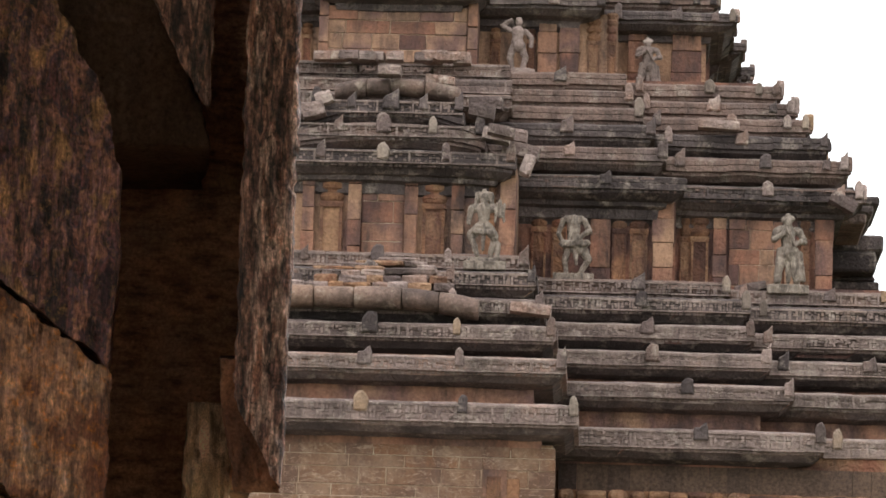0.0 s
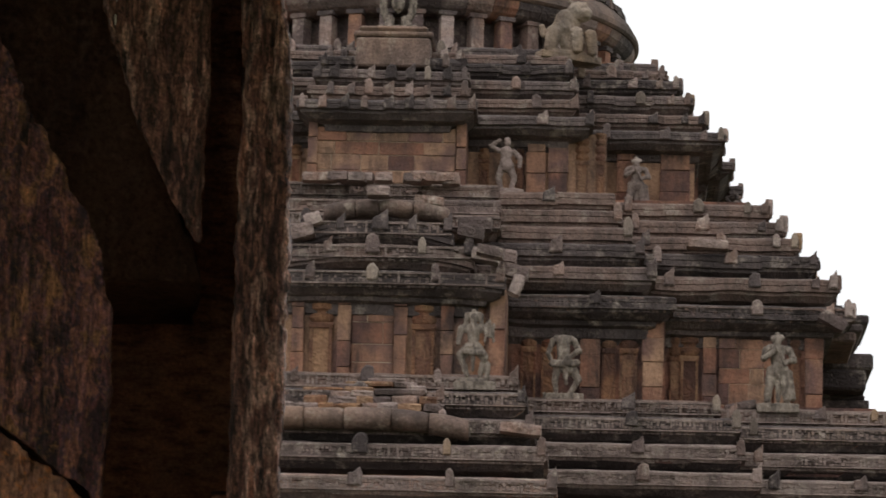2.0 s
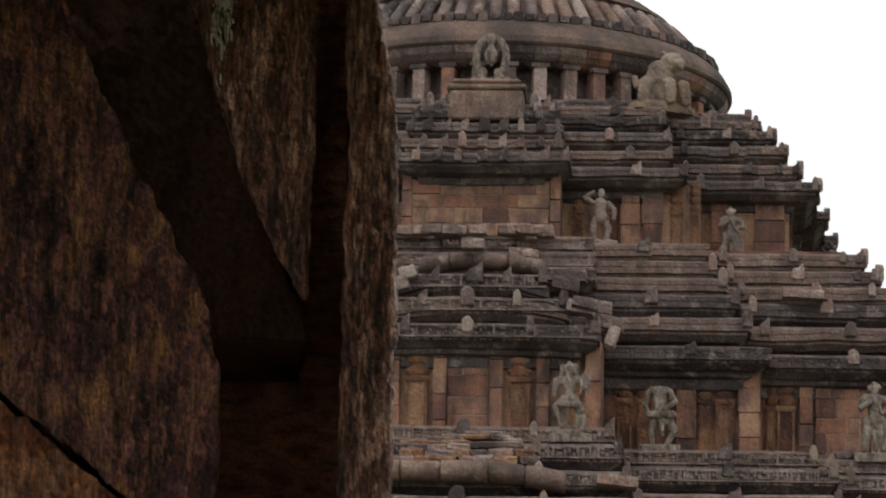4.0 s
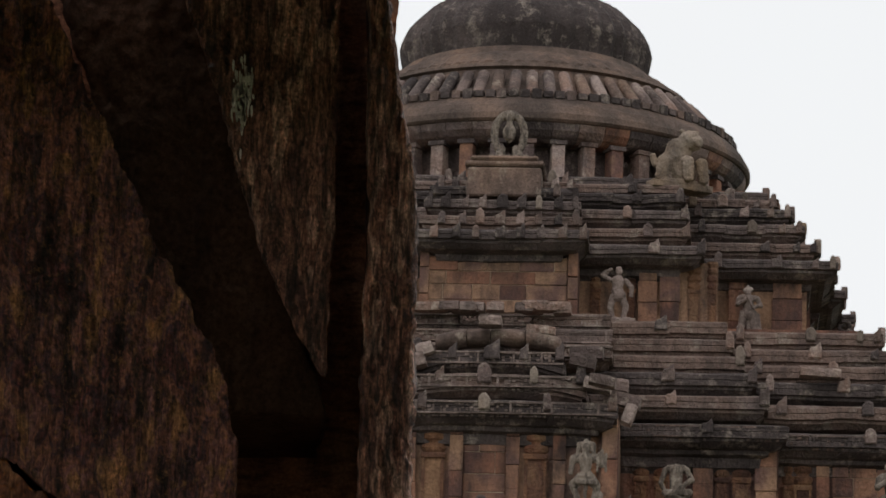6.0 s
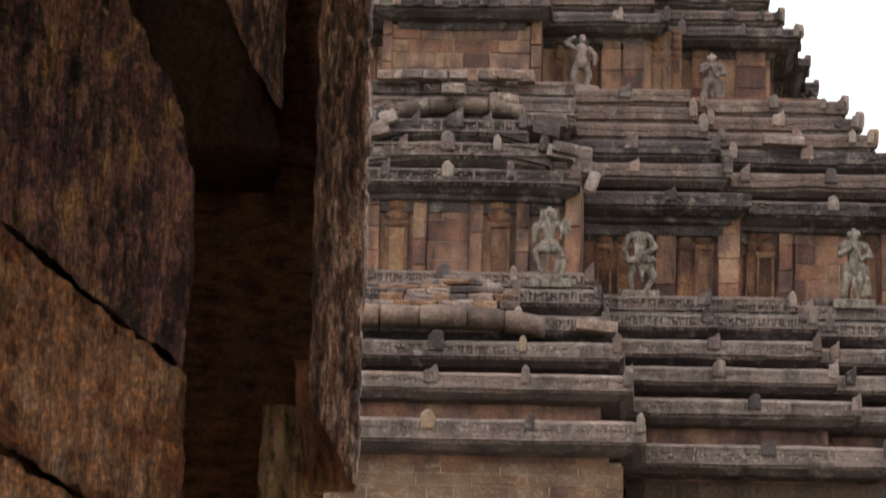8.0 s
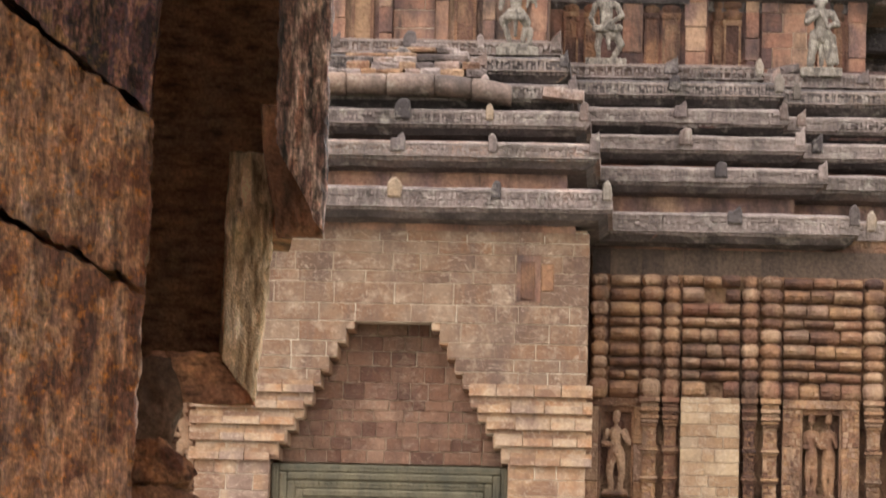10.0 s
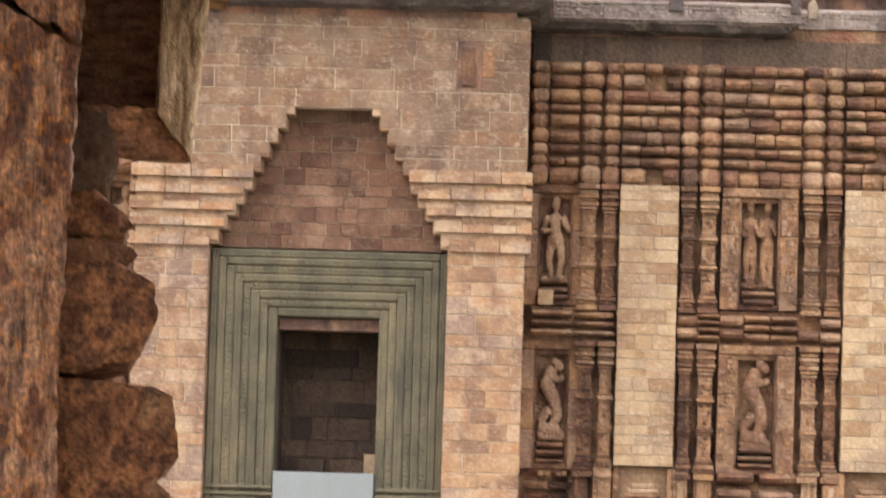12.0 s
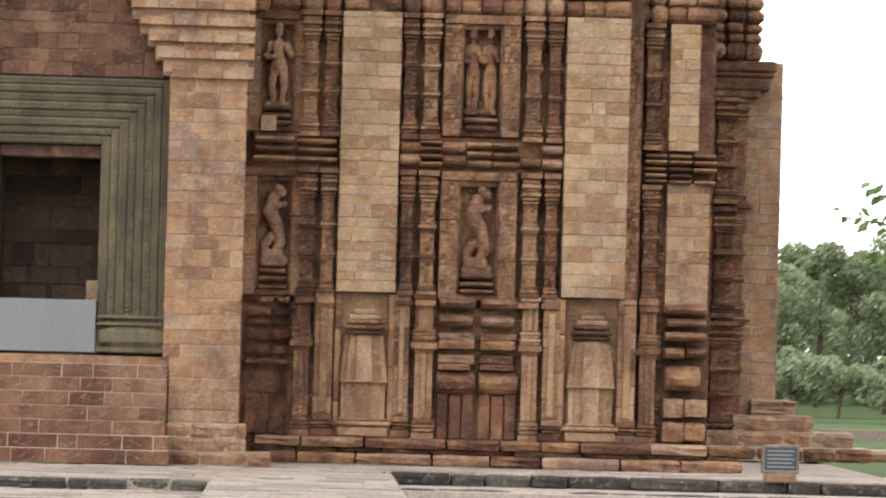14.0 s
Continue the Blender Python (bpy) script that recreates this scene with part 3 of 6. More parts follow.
def turned_mesh(mat):
    """A half column 1 m high and 1 m wide: a panelled shaft under a stack of bulging rings."""
    bm = bmesh.new()
    add_box(bm, -0.38, 0.38, -0.2, 0.6, 0.0, 0.62, 0.02)
    for x in (-0.42, 0.3):
        add_box(bm, x, x + 0.12, -0.27, 0.6, 0.1, 0.6, 0.01)
    for z0, z1, w in ((0.0, 0.05, 0.52), (0.06, 0.1, 0.46), (0.57, 0.62, 0.46)):
        add_box(bm, -w, w, -0.34, 0.6, z0, z1, 0.015)
    prof = [(0.34, 0.62), (0.44, 0.64), (0.5, 0.67), (0.46, 0.7), (0.36, 0.71), (0.38, 0.73), (0.52, 0.75), (0.54, 0.79), (0.48, 0.81), (0.36, 0.82), (0.38, 0.84), (0.5, 0.86), (0.5, 0.9), (0.36, 0.92), (0.42, 0.96), (0.54, 0.97), (0.54, 1.0)]
    add_lathe(bm, prof, 14, 0, 0.1, 0, 0.8)
    bmesh.ops.recalc_face_normals(bm, faces=bm.faces)
    return mesh_of("pilaster", bm, mat)


def low_column_mesh(mat, seed):
    """A half column of the wall's foot, unit size: ringed base, panelled shaft, cushion capital, fluted block."""
    rng = random.Random(seed)
    bm = bmesh.new()
    add_box(bm, -0.4, 0.4, -0.2, 0.6, 0.0, 1.0)
    for z0, z1, w in ((0.0, 0.04, 0.52), (0.05, 0.07, 0.48), (0.08, 0.095, 0.52), (0.105, 0.125, 0.46), (0.60, 0.615, 0.46), (0.622, 0.665, 0.6), (0.67, 0.685, 0.5), (0.692, 0.71, 0.54), (0.718, 0.735, 0.48), (0.74, 0.757, 0.52), (0.97, 1.0, 0.5)):
        add_box(bm, -w, w, -0.26 - (w - 0.4) * 1.6, 0.6, z0, z1, 0.008)
    for x in (-0.4, -0.13, 0.16):
        add_box(bm, x, x + 0.24, -0.24 - rng.uniform(0.02, 0.08), 0.5, 0.14, 0.59, 0.01)
    for i in range(5):
        add_box(bm, -0.4 + 0.16 * i, -0.27 + 0.16 * i, -0.25 - rng.uniform(0.0, 0.06), 0.5, 0.77, 0.96, 0.01)
    return mesh_of("pilaster", bm, mat)


LOWCOL = [low_column_mesh((OLD, MID, OCHRE)[i], i) for i in range(3)]
COL_O = turned_mesh(OLD)
COL_M = column_mesh(MID, 3)


def pilaster(x, y, z0, z1, w, data=COL):
    part("pilaster", data, hall, "carved ringed half column", place(x, y, z0, w, w * 0.8, z1 - z0))


def panel(mat, x0, x1, y0, y1, z0, z1, name="wall_panel", bevel=0.02, label=""):
    bm = bmesh.new()
    add_box(bm, x0, x1, y0, y1, z0, z1, bevel)
    return part(name, mesh_of(name, bm, mat), hall, label)


# ---- mouldings stacked in rows
def cushion_mesh(mat, seed):
    rng = random.Random(seed)
    bm = bmesh.new()
    prof = [(-0.15, -0.5), (-0.36, -0.44), (-0.6, -0.26), (-0.7, 0.0), (-0.62, 0.24), (-0.38, 0.42), (-0.15, 0.5)]
    xs = [-0.5, -0.47, -0.3, 0.0, 0.3, 0.47, 0.5]
    ins = [0.3, 0.72, 0.96, 1.0, 0.96, 0.72, 0.3]
    grid = []
    for x, s in zip(xs, ins):
        grid.append([bm.verts.new((x, -0.3 + (y + 0.3) * s + rng.uniform(-0.03, 0.03), z * (0.6 + 0.4 * s) + rng.uniform(-0.03, 0.03))) for y, z in prof] + [bm.verts.new((x, 0.5, 0.45)), bm.verts.new((x, 0.5, -0.45))])
    k = len(grid[0])
    for c0, c1 in zip(grid, grid[1:]):
        for i in range(k):
            bm.faces.new((c0[i], c1[i], c1[(i + 1) % k], c0[(i + 1) % k]))
    bm.faces.new(grid[0])
    bm.faces.new(grid[-1][::-1])
    bmesh.ops.recalc_face_normals(bm, faces=bm.faces)
    return mesh_of("moulding", bm, mat)


CUSH = [cushion_mesh(OLD, i) for i in range(5)]
CUSH_R = [cushion_mesh(MID, i + 9) for i in range(3)]


def cushion_stack(x0, x1, y, z0, z1, n, seed, depth=0.5, fill=0.92, pieces=1, kinds=CUSH):
    rng = random.Random(seed)
    if n > 8:
        n += rng.randrange(-1, 2)
    h = (z1 - z0) / n
    for i in range(n):
        p = pieces
        for j in range(p):
            a, b = x0 + (x1 - x0) * j / p, x0 + (x1 - x0) * (j + 1) / p
            if rng.random() < 0.04:
                continue
            part("moulding", rng.choice(kinds), hall, m=place((a + b) / 2, y + rng.uniform(-0.06, 0.06), z0 + h * (i + 0.5) + rng.uniform(-0.015, 0.015), (b - a) * fill * rng.uniform(0.94, 1.02), depth * rng.uniform(0.8, 1.15), h * rng.uniform(0.7, 0.9)))


# heights of the nine courses under the eaves: foot and thickness
COURSES = [(10.2, 0.40), (10.62, 0.22), (10.88, 0.22), (11.14, 0.30), (11.48, 0.30), (11.82, 0.2), (12.06, 0.30), (12.40, 0.30), (12.74, 0.24)]


def knob_mesh(mat, seed):
    """A fluted cushion as wide as high parts of a column; unit size, front to -y."""
    rng = random.Random(seed)
    bm = bmesh.new()
    n = 20
    rings = []
    for z, r in ((-0.5, 0.66), (-0.42, 0.8), (-0.2, 0.97), (0.0, 1.0), (0.2, 0.96), (0.4, 0.78), (0.5, 0.6)):
        ring = []
        for i in range(n):
            t = 2 * math.pi * i / n
            c, s_ = math.cos(t), math.sin(t)
            q = 0.5 * r / max(abs(c), abs(s_)) ** 0.62 * (1 + 0.05 * (i % 2) * (r > 0.75))
            ring.append(bm.verts.new((c * q + rng.uniform(-0.025, 0.025), s_ * q + rng.uniform(-0.025, 0.025), z + rng.uniform(-0.03, 0.03))))
        rings.append(ring)
    for r0, r1 in zip(rings, rings[1:]):
        for i in range(n):
            bm.faces.new((r0[i], r0[(i + 1) % n], r1[(i + 1) % n], r1[i]))
    bm.faces.new(rings[-1])
    bm.faces.new(rings[0][::-1])
    return mesh_of("moulding", bm, mat)


KNOBS = [knob_mesh((MID, OLD, MID, OLD)[i], i) for i in range(4)]
ROLLS = [cushion_mesh((MID, OLD, OLD, MID)[i], 40 + i) for i in range(4)]


def knob_stack(x0, x1, y, seed):
    rng = random.Random(seed)
    bm = bmesh.new()
    add_box(bm, x0 + (x1 - x0) * 0.22, x1 - (x1 - x0) * 0.22, y - 0.1, y + 0.45, 10.2, 13.0)
    part("column_neck", mesh_of("column_neck", bm, OLD), hall)
    for z, h in COURSES:
        w = (x1 - x0) * rng.uniform(0.92, 1.04) * (1.05 if h > 0.25 else 0.92)
        part("moulding", rng.choice(KNOBS), hall, m=place((x0 + x1) / 2 + rng.uniform(-0.015, 0.015), y + rng.uniform(-0.03, 0.05), z + h / 2, w, w * 1.25, h * rng.uniform(0.95, 1.1), ry=rng.uniform(-0.03, 0.03)))


def roll_stack(x0, x1, y, seed):
    rng = random.Random(seed)
    for z, h in COURSES:
        x = x0
        while x < x1 - 0.05:
            w = rng.uniform(0.35, 0.75)
            if x1 - x - w < 0.3:
                w = x1 - x
            if rng.random() < 0.97:
                part("moulding", rng.choice(ROLLS), hall, m=place(x + w / 2, y + rng.uniform(-0.05, 0.05), z + h / 2 + rng.uniform(-0.02, 0.02), w - 0.01, 0.5 * rng.uniform(0.85, 1.1), h * rng.uniform(1.0, 1.14), ry=rng.uniform(-0.02, 0.02)))
            x += w


# ---- lower wall, right and left of the porch; everything from the hall's axis, front = -y
Y0 = 86.0 - CY                 # porch front
YA = 89.3 - CY                 # middle bays
YK = 90.2 - CY                 # corner bays
for s in (1, -1):
    def X(a, b):
        return (a, b) if s > 0 else (-b, -a)

    # wall bodies behind the carving
    panel(OLD, *X(4.0, 13.2), YA + 0.42, YA + 2.5, 0.2, 13.9, "wall_panel", 0.0, "brown carved sandstone wall")
    panel(OLD, *X(13.0, 14.95), YK + 0.35, YK + 3.0, 0.2, 13.9, "wall_panel", 0.0, "brown carved sandstone wall")
    # stepped plinth
    for z0, z1, out in ((0.0, 0.27, 0.95), (0.27, 0.38, 0.62), (0.38, 0.60, 0.85)):
        x = 4.6
        rng = random.Random(int(z0 * 100) + s)
        while x < 15.4:
            w = min(rng.uniform(0.8, 1.9), 15.6 - x)
            xa, xb = X(x, x + w)
            yy = YA if x < 13 else YA + 0.35
            part("plinth_stone", rng.choice(WORN[(OLD, MID, BRICK)[rng.randrange(3)].name]), hall, m=place((xa + xb) / 2, yy - out / 2 + 0.5, (z0 + z1) / 2, w - 0.015, out + 1.0 + rng.uniform(-0.1, 0.1), z1 - z0 + rng.uniform(-0.01, 0.01)))
            x += w
    # half columns of both storeys of the wall
    for d, w in ((5.65, 0.42), (6.12, 0.36), (7.9, 0.34), (8.37, 0.42), (10.69, 0.42), (11.17, 0.34)):
        pilaster(s * d, YA + 0.05, 3.6, 6.65, w, COL if d in (5.65, 7.9, 11.17) else COL_M)
        pilaster(s * d, YA + 0.05, 7.35, 10.2, w, COL if d in (6.12, 7.9, 11.17) else COL_M)
    pilaster(s * 13.5, YK + 0.1, 3.6, 6.5, 0.42)
    pilaster(s * 13.5, YK + 0.1, 7.3, 10.2, 0.42)
    pilaster(s * 13.08, YK + 0.15, 7.3, 10.2, 0.34)
    # the foot of the wall: ringed half columns, flat pilasters between them
    for d, w, kind in ((5.6, 0.42, 0), (8.36, 0.5, 1), (10.75, 0.44, 2), (13.5, 0.46, 1)):
        y = YA if d < 13 else YK
        pilaster(s * d, y - 0.02, 0.6, 3.85, w, LOWCOL[kind])
    for a, b in ((5.89, 6.3), (7.68, 8.02), (11.05, 11.42), (12.75, 13.14)):
        rng = random.Random(int(a * 31) + s)
        z = 1.1
        while z < 3.8:
            h = min(rng.uniform(0.35, 0.9), 3.86 - z)
            panel(MID if rng.random() < 0.35 else OCHRE, *X(a, b), YA - 0.1 - rng.uniform(0, 0.04), YA + 0.4, z, z + h - 0.012, "pilaster_stone", 0.015)
            z += h
        panel(OCHRE, *X(a + 0.11, b - 0.11), YA - 0.19, YA + 0.3, 1.15, 3.5, "pilaster_rib", 0.02)
        for z0, z1, o in ((0.6, 0.78, 0.06), (0.80, 0.86, 0.0), (0.87, 0.93, 0.05), (0.95, 1.09, 0.02)):
            panel(OLD, *X(a - o, b + o), YA - 0.24 - o, YA + 0.4, z0, z1, "pilaster_base", 0.02)
    # tapering half spires under the plain bands, each on a wide panel
    for a, b in ((6.34, 7.68), (11.41, 12.86)):
        m = s * (a + b) / 2
        panel(OCHRE, *X(a + 0.02, b - 0.02), YA + 0.1, YA + 0.4, 0.6, 3.86, "spire_panel", 0.02)
        spire = part("half_spire", None, hall, "tapering carved half spire")
        for lo, hi, k0, k1, y0, y1 in ((1.87, 2.9, 1.04, 0.8, 0.30, 0.18), (1.02, 1.84, 0.94, 0.98, 0.30, 0.26)):
            for off, wd in ((-0.455, 0.12), (-0.29, 0.2), (0.0, 0.38), (0.29, 0.2), (0.455, 0.12)):
                bm = bmesh.new()
                out = 0.09 if off == 0 else 0.045 if abs(off) < 0.4 else 0.0
                q, r = [], []
                for zz, kx, yy in ((lo, k0, y0), (hi, k1, y1)):
                    for e in (-1, 1):
                        x = m + (off + e * wd * 0.5) * kx
                        q.append(bm.verts.new((x, YA - yy - out, zz)))
                        r.append(bm.verts.new((x, YA + 0.2, zz)))
                for f4 in ((q[0], q[1], q[3], q[2]), (q[0], q[2], r[2], r[0]), (q[1], r[1], r[3], q[3]), (q[2], q[3], r[3], r[2]), (q[0], r[0], r[1], q[1])):
                    bm.faces.new(f4)
                bmesh.ops.recalc_face_normals(bm, faces=bm.faces)
                part("facet", mesh_of("facet", bm, OCHRE), spire)
        for z0, z1, w, o in ((0.62, 0.84, 0.57, 0.42), (0.86, 0.96, 0.63, 0.48), (0.96, 1.03, 0.56, 0.42), (1.835, 1.875, 0.56, 0.42), (2.92, 3.0, 0.42, 0.36), (3.03, 3.12, 0.46, 0.42), (3.15, 3.24, 0.40, 0.36), (3.24, 3.36, 0.36, 0.32), (3.36, 3.48, 0.26, 0.26)):
            bm = bmesh.new()
            add_box(bm, m - w, m + w, YA - o, YA + 0.2, z0, z1, 0.03)
            part("spire_moulding", mesh_of("spire_moulding", bm, OLD if 2.9 < z0 < 3.2 else OCHRE), spire)
        # a frame of broad stones round it
        for xa, xb in ((a, a + 0.13), (b - 0.13, b)):
            for j in range(4):
                panel(MID if j % 2 else OCHRE, *X(xa, xb), YA - 0.12 - 0.02 * (j % 2), YA + 0.4, 0.6 + 0.81 * j, 1.4 + 0.81 * j, "pilaster_stone", 0.015)
        # courses of plain restored stone above it
        if s > 0:
            masonry(hall, PALE, a, b, 3.87, 10.2, YA - 0.22, course=0.27, length=0.55, depth=0.6, seed=int(a * 10))
        else:
            panel(PALE, -b, -a, YA - 0.22, YA + 0.4, 3.87, 10.2)
    if s > 0:
        masonry(hall, PALE, 13.85, 14.55, 7.3, 10.2, YK - 0.12, course=0.28, length=0.36, depth=0.5, seed=31)
        masonry(hall, BRICK, 13.85, 14.85, 3.6, 6.55, YK - 0.10, course=0.3, length=0.36, depth=0.5, seed=32)
    # rough courses behind the low columns
    if s > 0:
        masonry(hall, MID, 5.3, 13.1, 0.6, 3.6, YA + 0.34, course=0.36, length=0.5, depth=0.3, seed=52, proud=0.05)
    # rounded courses low in the bays
    for a, b, back in ((8.68, 9.52, 0.0), (9.62, 10.5, 0.14)):
        rng = random.Random(int(a * 9) + s)
        for z0, z1, o in ((3.52, 3.84, 0.10), (3.12, 3.42, 0.16), (2.84, 3.0, 0.05), (2.64, 2.84, 0.2), (2.3, 2.52, 0.02), (2.17, 2.3, 0.26)):
            xa, xb = X(a, b - rng.uniform(0, 0.12))
            part("moulding", rng.choice(ROLLS if o in (0.16, 0.1) else WORN[MID.name]), hall, m=place((xa + xb) / 2, YA - o + back + 0.32, (z0 + z1) / 2, xb - xa, 0.9, z1 - z0))
        part("pot_moulding", CUSH_R[int(a) % 3], hall, "rounded pot moulding under a ledge", place(s * (a + b) / 2, YA + 0.16 + back, 1.9, (b - a) * 1.04, 0.75, 0.56))
        for q in range(3):
            w3 = (b - a) / 3
            panel(OLD, *X(a + w3 * q, a + w3 * (q + 1) - 0.02), YA - 0.02 - 0.06 * (q % 2) + back * 0.5, YA + 0.4, 0.6, 1.64 - 0.05 * (q % 2), "wall_panel", 0.03)
    cushion_stack(*X(13.85, 14.85), YK - 0.05, 2.9, 3.8, 3, 45 + s, 0.7, kinds=ROLLS)
    cushion_stack(*X(13.85, 14.85), YK - 0.05, 2.5, 2.85, 1, 44 + s, 0.8, pieces=2, kinds=ROLLS[2:])
    cushion_stack(*X(13.85, 14.75), YK - 0.05, 1.75, 2.45, 1, 46 + s, 0.9, kinds=ROLLS[2:])
    cushion_stack(*X(13.85, 14.85), YK - 0.02, 0.6, 1.7, 2, 47 + s, 0.8, fill=1.0, pieces=2, kinds=WORN[MID.name])
    rng = random.Random(48 + s)
    for z0, z1, o in ((3.66, 3.82, 0.0), (3.3, 3.46, 0.1), (3.08, 3.2, 0.0), (2.74, 2.96, 0.08), (2.42, 2.6, 0.04), (2.2, 2.3, 0.12), (0.6, 1.5, -0.02)):
        for xa, xb in ((4.35, 4.9), (4.9, 5.36)):
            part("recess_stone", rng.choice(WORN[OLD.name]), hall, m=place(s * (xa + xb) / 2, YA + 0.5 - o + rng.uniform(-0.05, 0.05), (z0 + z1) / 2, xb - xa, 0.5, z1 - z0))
    # the band between the two storeys of niches
    for a, b, n, out in ((4.4, 6.3, 4, 0.35), (7.7, 8.2, 3, 0.25), (8.15, 8.65, 5, 0.5), (8.65, 9.2, 3, 0.3), (9.2, 10.4, 4, 0.42), (10.4, 11.4, 3, 0.3)):
        cushion_stack(*X(a, b), YA + 0.12, 6.72, 7.36, max(2, n - 1), int(a * 7), out + 0.2, fill=1.0, pieces=1 if b - a < 1 else 2, kinds=CUSH_R + CUSH[:1])
        panel(OLD, *X(a, b), YA + 0.1, YA + 0.42, 6.66, 7.42, "wall_panel", 0.0)
    cushion_stack(*X(13.3, 15.0), YK + 0.1, 6.5, 7.25, 5, 61, 0.55, pieces=3, kinds=CUSH_R + CUSH[:2])
    # deep niches
    for z0, z1 in ((3.75, 6.45), (7.45, 10.0)):
        for a, b, y in ((9.05, 9.98, YA), (4.5, 5.3, YA + 0.15)):
            for i in range(2):
                fa, fb = ((a - 0.4, a), (b, b + 0.4))[i]
                for j in range(3):          # each jamb of three bevelled stones, with an inner fillet
                    panel(MID, *X(fa, fb), y - 0.04 - 0.012 * ((i + j) % 2), y + 0.4, z0 + (z1 - z0) * j / 3, z0 + (z1 - z0) * (j + 1) / 3 - 0.01, "niche_stone", 0.015)
                panel(OLD, *X(*((a, a + 0.05), (b - 0.05, b))[i]), y + 0.02, y + 0.4, z0, z1, "niche_fillet", 0.01)
            panel(MID, *X(a - 0.4, b + 0.4), y - 0.07, y + 0.4, z1, z1 + 0.2, "niche_stone")
            panel(OLD, *X(a + 0.04, b - 0.04), y + 0.06, y + 0.4, z1 - 0.12, z1, "niche_fillet", 0.01)
            panel(OLD, *X(a, b), y - 0.02, y + 0.4, z0, z0 + 0.12)
            cushion_stack(*X(a + 0.06, b - 0.06), y + 0.08, z0 + 0.1, z0 + 0.62, 3, int(a * 3 + z0), 0.36)
    rng = random.Random(600 + s)
    carving = []
    for x0, x1, y, za, zb in ((8.66, 9.04, YA - 0.05, 3.8, 6.4), (9.99, 10.36, YA - 0.05, 3.8, 6.4), (8.66, 9.04, YA - 0.05, 7.5, 9.95), (9.99, 10.36, YA - 0.05, 7.5, 9.95), (8.66, 10.36, YA - 0.07, 6.46, 6.64), (8.66, 10.36, YA - 0.07, 10.01, 10.19),
                              (12.87, 13.18, YA + 0.42, 0.7, 10.1), (4.45, 5.35, YA + 0.12, 3.6, 3.74), (11.4, 12.86, YA - 0.24, 3.56, 3.6), (7.66, 7.72, YA + 0.42, 3.6, 10.1), (8.7, 10.4, YA + 0.4, 0.62, 3.6), (5.35, 5.5, YA + 0.42, 0.7, 10.1), (13.72, 13.86, YK + 0.35, 0.7, 10.1)):
        z = za
        while z < zb - 0.03:
            h = rng.uniform(0.05, 0.13)
            x = x0 + 0.02
            while x < x1 - 0.03:
                w = min(rng.uniform(0.05, 0.16), x1 - x)
                if rng.random() < 0.7:
                    xa, xb = X(x, x + w)
                    carving.append((xa, xb, y - rng.uniform(0.005, 0.055), y + 0.1, z, min(z + h, zb)))
                x += w + 0.025
            z += h + 0.02
    tagged(part("wall_carving", boxes_mesh("wall_carving", carving, MID), hall), kind="stuff")
    # the tall zone of stacked courses under the eaves: knobs over the columns, broken rolls between them
    for a, b, knob in ((5.42, 5.9, 1), (5.93, 6.32, 1), (6.36, 7.66, 0), (7.7, 8.1, 1), (8.13, 8.62, 1), (8.64, 10.42, 0), (10.45, 10.93, 1), (10.97, 11.36, 1), (11.4, 12.86, 0), (4.72, 5.4, 0), (4.3, 4.68, 1)):
        if knob:
            knob_stack(*X(a, b), YA + 0.02, int(a * 13) + s)
        else:
            roll_stack(*X(a, b), YA + (0.16 if a < 5 or a == 8.64 else 0.08), int(a * 13) + s)
        # eave shadow is coloured into this dark strip
        panel(SHADEDARK, *X(a, b + 0.03), YA + 0.22, YA + 0.45, 13.0, 13.6, "wall_panel", 0.0)
        panel(OLD, *X(a, b + 0.03), YA + 0.13, YA + 0.42, 10.2, 13.0, "course_backing", 0.0)
    for a, b, knob in ((13.0, 13.36, 1), (13.38, 13.78, 1), (13.8, 14.9, 0)):
        if knob:
            knob_stack(*X(a, b), YK + 0.02, int(a * 13) + s)
        else:
            roll_stack(*X(a, b), YK + 0.08, int(a * 13) + s)
        # same strip at the corner, dark for the eave shadow
        panel(SHADEDARK, *X(a, b - 0.02), YK + 0.05, YK + 0.4, 13.0, 13.6)


part("loose_stone", BLOCKS[PALE.name][2], hall, "pale loose block on a ledge", place(4.72, YA + 0.05, 7.62, 0.34, 0.3, 0.34))


